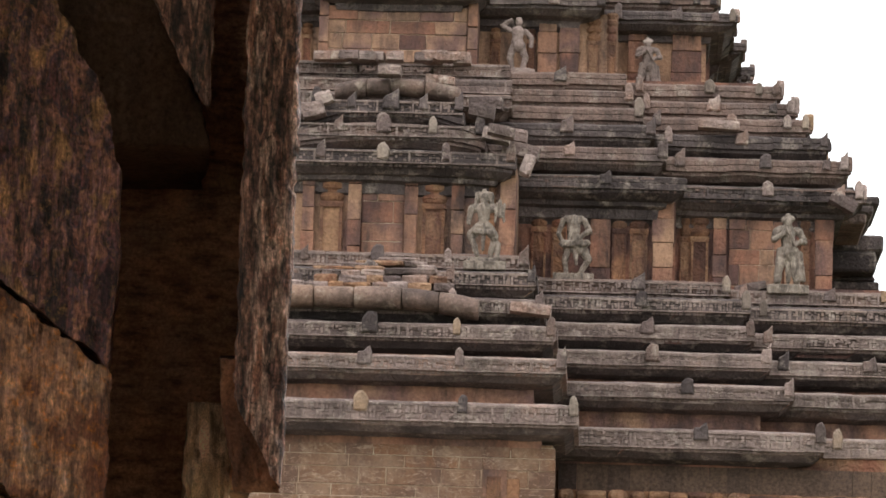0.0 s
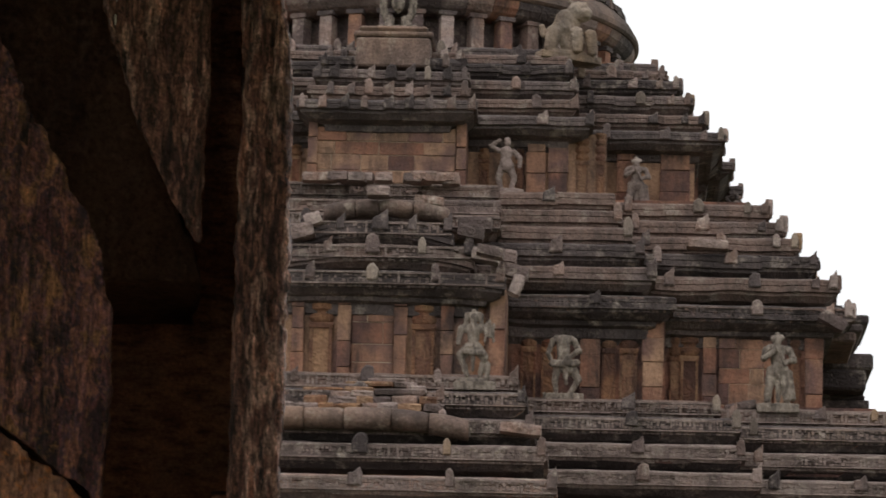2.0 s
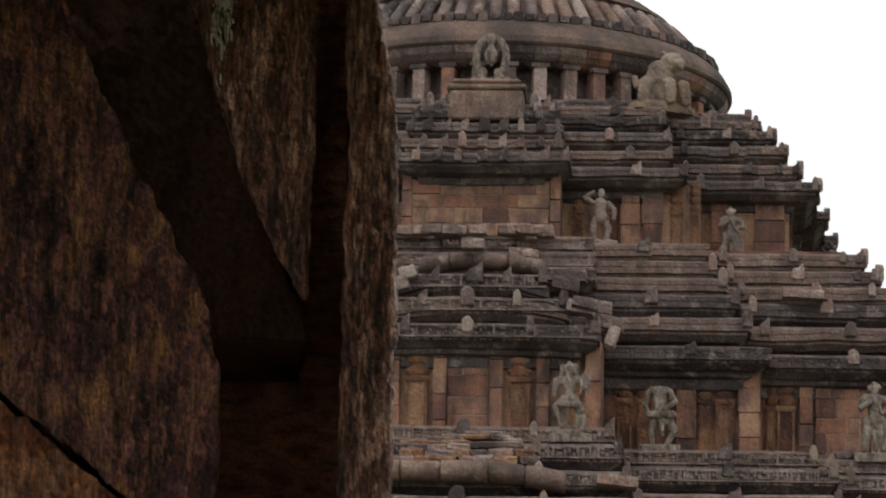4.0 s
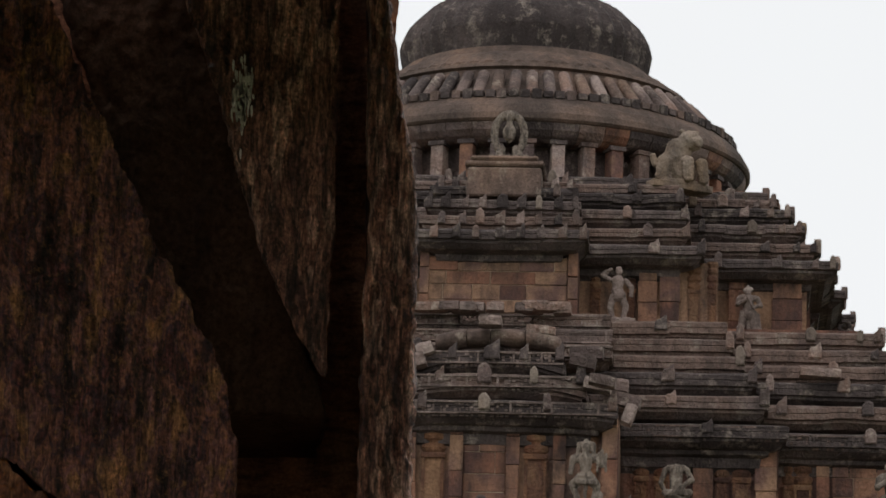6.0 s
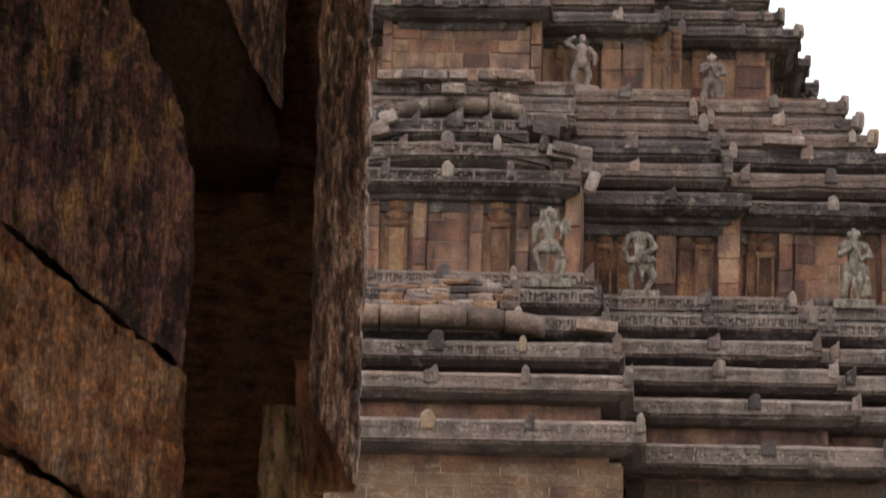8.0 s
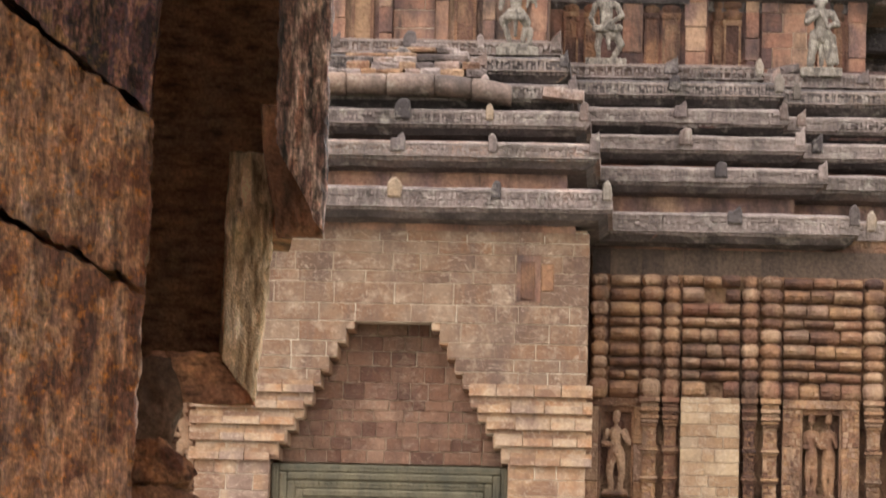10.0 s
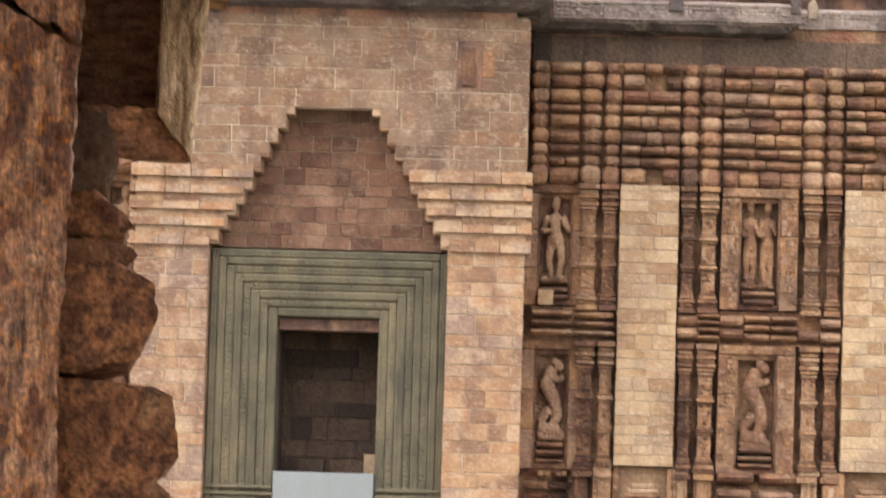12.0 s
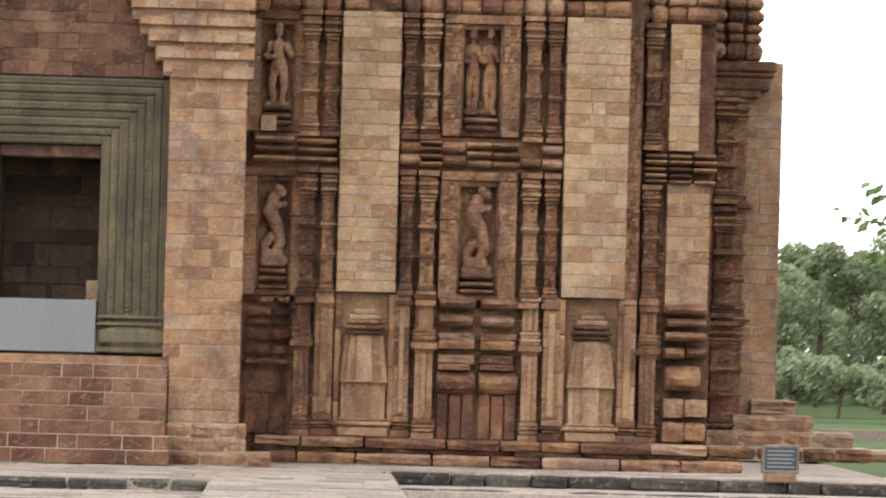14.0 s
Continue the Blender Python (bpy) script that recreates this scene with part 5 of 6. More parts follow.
prof = [(5.0, 29.95), (6.02, 30.04), (6.18, 30.08), (6.24, 30.14), (6.22, 30.3), (6.08, 30.54), (5.8, 30.82), (5.66, 30.86), (5.6, 31.0), (5.2, 31.12), (5.2, 31.2), (4.63, 31.73), (4.5, 31.95), (4.62, 32.0), (4.55, 32.12), (4.36, 32.14), (4.3, 32.25), (3.97, 32.5), (3.6, 32.7), (3.45, 32.9)]
segs = 132
rings = []
for r, z in prof:
    ring = []
    for i in range(segs):
        rib = 0.0
        if 31.1 < z < 31.9:
            rib = 0.09 * (1 if i % 3 == 0 else -0.6)
        if 32.2 < z < 32.6:
            rib = 0.05 * (1 if i % 2 == 0 else -1)
        if 30.2 < z < 30.85:
            rib = 0.03 * noise.noise(Vector((i * 0.31, z * 2, 0)))
        t = 2 * math.pi * i / segs
        ring.append(bm.verts.new(((r + rib) * math.sin(t), -(r + rib) * math.cos(t), z)))
    rings.append(ring)
for a, b in zip(rings, rings[1:]):
    for i in range(segs):
        bm.faces.new((a[i], a[(i + 1) % segs], b[(i + 1) % segs], b[i]))
# round flutes between the two bands of the bell
FLUTE = []
for i in range(4):
    fb = bmesh.new()
    add_lathe(fb, [(0.36, -0.5), (0.47, -0.46), (0.5, -0.2), (0.48, 0.2), (0.45, 0.45), (0.36, 0.5)], 10)
    roughen(fb, 0.03, 3.0, i * 2.0)
    FLUTE.append(mesh_of("flute", fb, (ROOFLOW, ROOF, ROOFLOW, VAULT)[i], True))
rng = random.Random(33)
for i in range(72):
    t = 2 * math.pi * i / 72
    part("flute", rng.choice(FLUTE), hall, m=Matrix.Rotation(t, 4, "Z") @ place(0, -5.16, 31.36, 0.33, 0.3, 1.06 * rng.uniform(0.95, 1.04), rx=radians(-43), ry=rng.uniform(-0.04, 0.04)))
BELL = stone("browned_bell_stone", [(0.083, 0.059, 0.049), (0.132, 0.093, 0.076), (0.186, 0.122, 0.093), (0.205, 0.117, 0.078)], (0.05, 0.038, 0.033), 0.7, carve=0.8, mottle=1.6, spread=0.2, grain=(0.7, 1.25))
for i in range(120):
    t = 2 * math.pi * i / 120
    part("rim_stone", BLOCKS[ROOF.name][i % 6], hall, m=Matrix.Rotation(t, 4, "Z") @ place(0, -5.72, 30.9, 0.24, 0.3, 0.16 + 0.05 * (i * 7 % 3)))
part("bell", mesh_of("bell", bm, BELL), hall, "ribbed bell-shaped stone crown")
bm = bmesh.new()
rings = []
for r, z in [(3.0, 32.6), (3.3, 32.85), (3.38, 33.2), (3.45, 33.57), (3.4, 33.8), (3.23, 34.14), (2.68, 34.7), (1.88, 35.1), (0.9, 35.3), (0.02, 35.35)]:
    rings.append([bm.verts.new(((r + 0.05 * r / 3.4 * math.cos(48 * 2 * math.pi * i / 192)) * math.sin(2 * math.pi * i / 192), -(r + 0.05 * r / 3.4 * math.cos(48 * 2 * math.pi * i / 192)) * math.cos(2 * math.pi * i / 192), z)) for i in range(192)])
for a, b in zip(rings, rings[1:]):
    for i in range(192):
        bm.faces.new((a[i], a[(i + 1) % 192], b[(i + 1) % 192], b[i]))
part("crown_cushion", mesh_of("crown_cushion", bm, ROOF), hall, "fluted cushion stone on top")
# pedestal before the neck
for z0, z1, w in ((27.2, 27.95, 0.93), (27.98, 28.12, 1.0), (28.13, 28.25, 0.86)):
    panel(VAULT, 0.02 - w, 0.02 + w, 95.7 - CY, 98.5 - CY, z0, z1, "pedestal", 0.05)

# ---- projecting bay of the far side, and its ruined foot
far_bay = part("side_bay", None, hall, "plain restored side bay beyond the corner")
masonry(far_bay, BRICK, 16.75, 17.8, 0.6, 10.16, 101 - CY, course=0.33, length=0.6, depth=0.8, seed=101)
bm = bmesh.new()
add_box(bm, 14.5, 17.75, 101.5 - CY, 109 - CY, 0.0, 10.1)
add_box(bm, 14.5, 16.8, 100.6 - CY, 109 - CY, 0.0, 13.6)
part("bay_core", mesh_of("bay_core", bm, OLD), far_bay)
for z0, z1, w in ((0.6, 3.5, 0.7), (3.6, 6.4, 0.58), (6.5, 9.2, 0.58)):
    pilaster(16.3, 100.5 - CY, z0, z1, w)
    pilaster(16.72, 100.7 - CY, z0, z1, 0.34, COL_M)
for z0, z1, w in ((9.2, 9.4, 0.62), (9.4, 9.72, 0.85), (9.74, 9.86, 0.95), (9.88, 10.16, 1.02), (6.36, 6.52, 0.48), (3.5, 3.62, 0.5)):
    panel(OLD, 16.55 - w, 16.55 + w, 100.35 - CY, 101.4 - CY, z0, z1, "wall_panel", 0.05)
knob_stack(15.6, 16.2, 100.3 - CY, 333)
knob_stack(16.2, 16.7, 100.4 - CY, 334)
knob_stack(16.7, 17.2, 100.6 - CY, 335)
rng = random.Random(77)
for i, (x0, x1, z0, z1) in enumerate(((15.4, 20.1, 0.0, 0.36), (15.4, 19.7, 0.36, 0.74), (16.6, 18.7, 0.74, 1.14), (17.1, 18.3, 1.14, 1.52), (19.4, 20.9, 0.0, 0.3))):
    masonry(far_bay, BRICK if i else OLD, x0, x1, z0, z1, 99.6 - CY + 0.3 * i, course=0.34, length=0.9, depth=1.6, seed=110 + i, proud=0.12, worn=True)

# ---- statues on the roof courses (plain shapes)
def statue(name, blobs, x, y, z, w, h, label, mat=STATUE):
    me = figure_mesh(name, mat, blobs, fat=0.97, base=True)
    ob = tagged(new(name, me), label, "statue", "statues on the roof")
    ob.matrix_world = place(CX + x, y, z, w * 1.18, w * 0.95, h)
    return ob


DANCER = [((-0.13, 0.97, 0.045), (0.13, 0.97, 0.045), 0), ((0, 1.0, 0.05), (0, 1.02, 0.04), 0), ((0, 0.9, 0.07), (0, 0.93, 0.075), -0.03), ((-0.13, 0.87, 0.045), (-0.12, 0.94, 0.05), 0), ((0.13, 0.87, 0.045), (0.12, 0.94, 0.05), 0),
          ((-0.17, 0.78, 0.065), (0.17, 0.78, 0.065), 0), ((0, 0.76, 0.12), (0, 0.6, 0.09), 0), ((0, 0.6, 0.09), (0, 0.52, 0.12), 0), ((-0.22, 0.77, 0.06), (-0.26, 0.58, 0.045), -0.02),
          ((0.2, 0.77, 0.05), (0.29, 0.68, 0.04), -0.03), ((0.29, 0.68, 0.04), (0.28, 0.88, 0.035), -0.05), ((0.2, 0.6, 0.026), (0.22, 0.85, 0.022), -0.06), ((0.35, 0.6, 0.026), (0.35, 0.85, 0.022), -0.02),
          ((-0.2, 0.45, 0.038), (0.2, 0.43, 0.042), -0.1), ((-0.08, 0.5, 0.09), (-0.22, 0.4, 0.075), -0.02), ((-0.22, 0.4, 0.06), (-0.1, 0.14, 0.045), -0.02), ((0.08, 0.5, 0.09), (0.2, 0.38, 0.075), -0.02), ((0.2, 0.38, 0.06), (0.13, 0.14, 0.045), 0),
          ((0, 0.42, 0.04), (0, 0.2, 0.03), -0.06), ((-0.24, 0.05, 0.05), (0.24, 0.05, 0.05), 0), ((0.25, 0.1, 0.045), (0.27, 0.28, 0.045), 0)]
HEADLESS = [((-0.13, 0.92, 0.07), (0.13, 0.92, 0.07), 0), ((0, 0.88, 0.13), (0, 0.62, 0.11), 0), ((-0.19, 0.9, 0.055), (-0.27, 0.68, 0.045), -0.02), ((-0.27, 0.68, 0.042), (-0.2, 0.55, 0.038), -0.1),
            ((0.19, 0.9, 0.055), (0.28, 0.73, 0.05), -0.02), ((0.28, 0.73, 0.045), (0.03, 0.56, 0.038), -0.15), ((-0.2, 0.51, 0.06), (0.25, 0.53, 0.06), -0.12), ((0, 0.5, 0.12), (0.1, 0.46, 0.13), 0),
            ((-0.1, 0.48, 0.075), (-0.14, 0.25, 0.06), 0), ((-0.14, 0.25, 0.05), (-0.12, 0.06, 0.042), 0), ((0.16, 0.46, 0.09), (0.27, 0.27, 0.065), 0), ((0.27, 0.27, 0.055), (0.13, 0.06, 0.045), 0.02),
            ((0.03, 0.42, 0.05), (0.06, 0.2, 0.03), -0.06), ((-0.22, 0.0, 0.05), (0.26, 0.0, 0.05), 0)]
ROBED = [((-0.07, 0.95, 0.045), (0.07, 0.96, 0.045), 0), ((0, 0.98, 0.05), (0, 1.0, 0.04), 0), ((0, 0.88, 0.065), (0, 0.92, 0.07), -0.03), ((-0.13, 0.8, 0.065), (0.15, 0.79, 0.06), 0), ((0, 0.76, 0.12), (0, 0.6, 0.1), 0),
         ((-0.18, 0.78, 0.06), (-0.21, 0.66, 0.05), -0.02), ((-0.21, 0.66, 0.045), (-0.04, 0.76, 0.035), -0.13), ((0.19, 0.78, 0.055), (0.26, 0.64, 0.048), -0.02), ((0.26, 0.64, 0.045), (0.1, 0.6, 0.038), -0.13), ((-0.03, 0.82, 0.02), (0.12, 0.56, 0.02), -0.17),
         ((0, 0.55, 0.11), (0.02, 0.5, 0.13), 0), ((-0.09, 0.5, 0.085), (-0.15, 0.1, 0.06), 0), ((0.1, 0.5, 0.09), (0.16, 0.12, 0.07), 0), ((0.01, 0.42, 0.05), (0.02, 0.1, 0.04), 0.02), ((0.21, 0.5, 0.03), (0.25, 0.12, 0.045), 0.02),
         ((-0.24, 0.02, 0.04), (0.26, 0.02, 0.04), 0)]
WAVER = [((0.02, 0.9, 0.06), (0.02, 0.95, 0.06), 0), ((0, 0.74, 0.11), (0, 0.6, 0.09), 0), ((0, 0.55, 0.11), (0.02, 0.48, 0.13), 0), ((-0.07, 0.44, 0.07), (-0.12, 0.26, 0.06), 0), ((-0.12, 0.26, 0.055), (-0.08, 0.06, 0.045), 0), ((0.08, 0.44, 0.07), (0.15, 0.26, 0.06), 0),
         ((0.15, 0.26, 0.055), (0.1, 0.06, 0.045), 0), ((-0.14, 0.76, 0.05), (-0.27, 0.84, 0.04), 0), ((-0.27, 0.84, 0.04), (-0.12, 0.95, 0.035), 0), ((0.14, 0.74, 0.05), (0.25, 0.62, 0.045), 0), ((0.25, 0.62, 0.045), (0.24, 0.46, 0.04), -0.04), ((-0.2, 0.03, 0.05), (0.22, 0.03, 0.05), 0)]


statue("dancing_statue", DANCER, 2.45, 88.6, 17.98, 1.1, 1.66, "grey weathered stone dancing figure on the porch roof")
statue("headless_statue", HEADLESS, 4.47, 92.2, 18.36, 1.14, 1.48, "grey headless stone musician on a roof ledge")
statue("robed_statue", ROBED, 9.55, 92.9, 18.32, 1.3, 1.75, "grey robed stone musician on a roof ledge")
statue("waving_statue", WAVER, 2.92, 95.3, 23.95, 1.2, 1.38, "grey stone musician with one arm raised", FRIEZE)
statue("turning_statue", ROBED, 6.15, 96.8, 23.85, 1.05, 1.35, "grey stone musician turned aside", FRIEZE)
statue("corner_statue", WAVER, 8.75, 99.5, 23.85, 0.8, 1.1, "dark stone figure at the roof corner", ROOF)
statue("corner_statue", ROBED, 13.0, 98.0, 18.3, 1.1, 1.5, "dark stone figure at the roof corner", ROOF)
for s in (-1,):
    statue("headless_statue", HEADLESS, -4.45, 92.2, 18.36, 1.14, 1.48, "grey headless stone musician on a roof ledge")
ARC = [(0.33 * math.cos(t), 0.5 + 0.44 * math.sin(t)) for t in [math.radians(-62 + 304 * i / 14) for i in range(15)]]
RINGED = [((*p, 0.085), (*q, 0.085), 0.0) for p, q in zip(ARC, ARC[1:])] + [((0, 0.83, 0.09), (0, 0.9, 0.1), -0.03), ((0, 0.56, 0.15), (0, 0.48, 0.14), -0.03), ((0, 0.72, 0.07), (0, 0.66, 0.1), -0.04), ((0, 0.4, 0.1), (0, 0.34, 0.04), 0),
          ((-0.2, 0.06, 0.11), (-0.14, 0.2, 0.07), -0.03), ((0.2, 0.06, 0.11), (0.14, 0.2, 0.07), -0.03)]
statue("ringed_statue", RINGED, 0.09, 96.3, 28.34, 0.98, 1.22, "pale stone seated figure framed by a ring")
LION = [((0.06, 0.84, 0.17), (0.1, 0.8, 0.17), -0.12), ((0.1, 0.78, 0.08), (0.12, 0.74, 0.06), -0.27), ((0.0, 0.96, 0.05), (-0.04, 1.0, 0.04), -0.05), ((0.16, 0.98, 0.045), (0.2, 1.0, 0.035), -0.05), ((-0.06, 0.68, 0.2), (-0.1, 0.5, 0.2), 0), ((-0.08, 0.45, 0.25), (0, 0.25, 0.26), 0.08),
        ((-0.3, 0.42, 0.12), (-0.36, 0.12, 0.1), -0.05), ((-0.02, 0.42, 0.1), (0.0, 0.1, 0.08), -0.24), ((0.22, 0.42, 0.1), (0.26, 0.1, 0.08), -0.2), ((-0.42, 0.36, 0.06), (-0.46, 0.5, 0.05), 0.05), ((-0.36, 0.04, 0.07), (0.32, 0.04, 0.07), -0.1)]
for s in (1, -1):
    statue("lion_statue", LION, s * 4.45, 97.5, 27.95, 1.5, 1.45, "weathered stone lion seated at the roof corner", FINIAL).rotation_euler = (0, 0, s * 0.5)

# ---- small notice on the terrace
sign = tagged(new("notice_board"), "low grey stone notice with a dark lettered face", "sign")
sign.location = (10.5, 84.0, 0.0)
bm = bmesh.new()
add_box(bm, -0.34, 0.34, -0.12, 0.12, 0, 0.18, 0.02)
add_box(bm, -0.40, 0.40, -0.08, 0.08, 0.18, 0.80, 0.02)
part("stand", mesh_of("stand", bm, FINIAL), sign)
bm = bmesh.new()
add_box(bm, -0.34, 0.34, -0.095, -0.07, 0.26, 0.74)
INK, ni_, li_, bi_ = node_mat("dark_notice_face")
bi_.inputs["Base Color"].default_value = (0.035, 0.04, 0.05, 1)
bi_.inputs["Roughness"].default_value = 0.6
LETTER, ni_, li_, bi_ = node_mat("faded_lettering")
bi_.inputs["Base Color"].default_value = (0.2, 0.2, 0.2, 1)
part("face", mesh_of("face", bm, INK), sign, "dark face with rows of faded bars")
for i in range(5):
    bm = bmesh.new()
    add_box(bm, -0.29, 0.29 - 0.05 * (i % 2), -0.1, -0.094, 0.31 + i * 0.085, 0.34 + i * 0.085)
    part("text_bar", mesh_of("text_bar", bm, LETTER), sign)


# the side of the second storey stands out beyond its corner
panel(ROOF, 10.4, 11.85, 99.2 - CY, 111 - CY, 18.2, 19.25, "side_wall", 0.03)
panel(ORANGE, 10.4, 11.7, 99.4 - CY, 110.8 - CY, 19.2, 20.5, "side_wall", 0.03)
for za, zb, xx in ((19.2, 19.32, 11.98), (19.34, 19.56, 12.15), (19.58, 19.68, 12.05), (18.2, 18.42, 12.0)):
    panel(ROOF, 10.6, xx, 99.0 - CY, 111.2 - CY, za, zb, "side_cornice", 0.03)

for za, zb, xx in ((19.68, 20.2, 12.02), (20.2, 20.62, 12.2)):
    panel(ROOF, 10.6, xx, 98.2 - CY, 111.2 - CY, za, zb, "side_cornice", 0.06)
for za, zb, xx in ((20.3, 20.55, 11.55), (20.55, 20.75, 11.72), (20.75, 20.98, 11.86)):
    panel(ROOF, 10.6, xx, 94.9 - CY, 98.0 - CY, za, zb, "eave_stone", 0.05)

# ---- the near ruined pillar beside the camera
# dark tints carry the shade of the pillar's inner block and neck
BLACK = stone("shade_dark_inner_stone", [(0.075, 0.041, 0.030), (0.128, 0.068, 0.048), (0.180, 0.098, 0.063)], (0.025, 0.016, 0.013), 0.6, size=0.15, pits=0.5)
RECESSBROWN = stone("browned_recess_stone", [(0.264, 0.111, 0.069), (0.526, 0.223, 0.121), (0.386, 0.181, 0.111), (0.689, 0.324, 0.162)], (0.05, 0.026, 0.02), 0.8, size=0.09, pits=0.8, streak=-0.35, mottle=1.8, spread=0.2)
UNDER = stone("brown_broken_stone", [(0.105, 0.042, 0.024), (0.225, 0.090, 0.048), (0.330, 0.150, 0.075)], (0.03, 0.016, 0.012), 0.8, size=0.08, pits=1.0, mottle=1.6, spread=0.2)
RED = stone("near_red_brown_stone", [(0.10, 0.035, 0.02), (0.34, 0.14, 0.065), (0.18, 0.07, 0.038), (0.44, 0.22, 0.11)], (0.03, 0.013, 0.01), 0.75, size=0.05, pits=1.4, streak=0.0, relief=2.4, mottle=2.2, fine=6.0, spread=0.25, grain=(0.3, 1.7))
# pale yellow tints raised to put the lower jamb's light into colour
JAMB = stone("lit_pale_yellow_stone", [(0.477, 0.292, 0.172), (0.884, 0.616, 0.404), (0.680, 0.438, 0.259), (1.054, 0.778, 0.551)], (0.10, 0.06, 0.04), 0.9, size=0.03, pits=1.4, streak=3.0, relief=2.2, mottle=2.2, spread=0.2, grain=(0.4, 1.6))
LIME = stone("white_crust", [(0.562, 0.537, 0.512), (0.750, 0.725, 0.700), (0.850, 0.838, 0.812)], (0.3, 0.27, 0.25), 0.4, size=0.03)
pillar = tagged(new("ruined_pillar"), "tall eroded stone pillar with broken mouldings and orange lichen", "pillar")


def strip(name, rows, y0, y1, mat, label="", dz=0.007, nx=34, ny=8, rough=0.007, scale=22.0, seed=1.0, hug=False):
    """A worn upright stone. Rows run down: left height, left x, right height, right x of its front face."""
    dense = []
    for a, b in zip(rows, rows[1:]):
        n = max(1, int(max(abs(a[0] - b[0]), abs(a[2] - b[2])) / dz))
        for i in range(n):
            u = i / n
            dense.append([p + (q - p) * u for p, q in zip(a, b)])
    dense.append(list(rows[-1]))
    bm = bmesh.new()
    rings = []
    for zl, xl, zr, xr in dense:
        ring = []
        for i in range(nx + 1):
            u = i / nx
            edge = min(u, 1 - u)
            ring.append((xl + (xr - xl) * u, y0 + 0.012 * max(0, 1 - edge * 9) ** 2, zl + (zr - zl) * u))
        for j in range(1, ny):
            yy = y0 + (y1 - y0) * j / ny
            ring.append((xr * yy / y0 - 0.012 * j / ny, yy, zr))
        for i in range(5):
            u = 1 - i / 4
            xb = xr * y1 / y0 - 0.012
            ring.append((xl + (xb - xl) * u if xb > xl + 0.02 else xl + 0.02 * u, y1, zl + (zr - zl) * u))
        for j in range(ny - 1, 0, -1):
            ring.append((xl, y0 + (y1 - y0) * j / ny, zl))
        if hug:                     # the stone splays, so its broken underside slopes up to the back
            left = xl * y1 / y0 + 0.004
            back = xr * y1 / y0 - 0.012
            ring = [(x if i < nx + ny else (left + max(0.004, back - left) * (1 - (i - nx - ny) / 4) if i < nx + ny + 5 else xl * y / y0 + 0.004), y, 2.9 + (z - 2.9) * y / y0) for i, (x, y, z) in enumerate(ring)]
        rings.append([bm.verts.new(p) for p in ring])
    k = len(rings[0])
    for a, b in zip(rings, rings[1:]):
        for i in range(k):
            bm.faces.new((a[i], b[i], b[(i + 1) % k], a[(i + 1) % k]))
    bm.faces.new(rings[0])
    bm.faces.new(rings[-1][::-1])
    bmesh.ops.recalc_face_normals(bm, faces=bm.faces)
    bm.normal_update()
    for v in bm.verts:
        p = Vector((v.co.x * scale * 1.4, v.co.y * scale, v.co.z * scale * 0.35 + seed))
        d = noise.noise(p) + 0.6 * noise.noise(p * 2.3) + 0.5 * noise.noise(p * 5.1)
        q = Vector((v.co.x * 75, v.co.y * 75, v.co.z * 42 + seed))
        pit = max(0.0, noise.noise(q) - 0.05) + 0.7 * max(0.0, noise.noise(q * 0.45) - 0.12)
        v.co += v.normal * (d * rough - 0.014 * pit)
    return part(name, mesh_of(name, bm, mat, True), pillar, label)


def upright(*rows):
    return [(z, xl, z, xr) for z, xl, xr in rows]


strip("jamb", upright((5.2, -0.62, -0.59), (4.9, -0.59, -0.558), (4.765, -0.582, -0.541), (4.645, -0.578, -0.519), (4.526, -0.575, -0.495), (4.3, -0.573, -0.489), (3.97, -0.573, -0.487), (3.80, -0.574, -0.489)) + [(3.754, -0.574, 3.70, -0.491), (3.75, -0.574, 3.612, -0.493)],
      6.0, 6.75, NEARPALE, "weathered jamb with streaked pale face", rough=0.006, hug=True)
strip("recess", upright((5.2, -1.3, -0.60), (3.74, -1.2, -0.60)) + [(3.735, -1.2, 3.71, -0.60)], 6.75, 7.1, RECESSBROWN, "browned inner face")
strip("bracket", upright((5.2, -1.02, -0.632), (4.64, -0.815, -0.628), (4.48, -0.767, -0.626), (4.40, -0.741, -0.627), (4.3, -0.69, -0.629), (4.225, -0.649, -0.631), (4.212, -0.641, -0.632)), 6.03, 6.8, NEARPALE, "hanging broken bracket", seed=4.0, rough=0.004, hug=True)
# shade under the bracket is put into this block's colour
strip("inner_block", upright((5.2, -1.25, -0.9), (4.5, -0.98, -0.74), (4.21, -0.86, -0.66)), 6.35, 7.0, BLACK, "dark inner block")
strip("pier_block", [(5.2, -1.9, 5.2, -1.30), (4.9, -1.8, 4.75, -1.06), (4.7, -1.8, 4.48, -0.935), (4.66, -1.8, 4.35, -0.862), (4.63, -1.8, 4.208, -0.79), (4.61, -1.8, 4.1, -0.758), (4.6, -1.8, 3.95, -0.757), (4.595, -1.8, 3.795, -0.77)], 6.0, 7.1, NEAR, "large eroded block", nx=150, rough=0.011, seed=7.0)
strip("pier_block", [(4.585, -1.8, 3.783, -0.766), (4.2, -1.8, 3.64, -0.760), (4.05, -1.8, 3.522, -0.766)], 6.01, 7.1, NEARLOW, "large eroded block", nx=150, rough=0.011, seed=17.0)
strip("pier_block", [(4.04, -1.8, 3.512, -0.768), (3.6, -1.8, 3.3, -0.772), (3.0, -1.8, 3.0, -0.784), (2.8, -1.8, 2.8, -0.772), (2.3, -1.8, 2.3, -0.79), (1.5, -1.8, 1.5, -0.78)], 6.0, 7.1, NEARLOW, "large eroded block", nx=150, rough=0.011, seed=27.0)
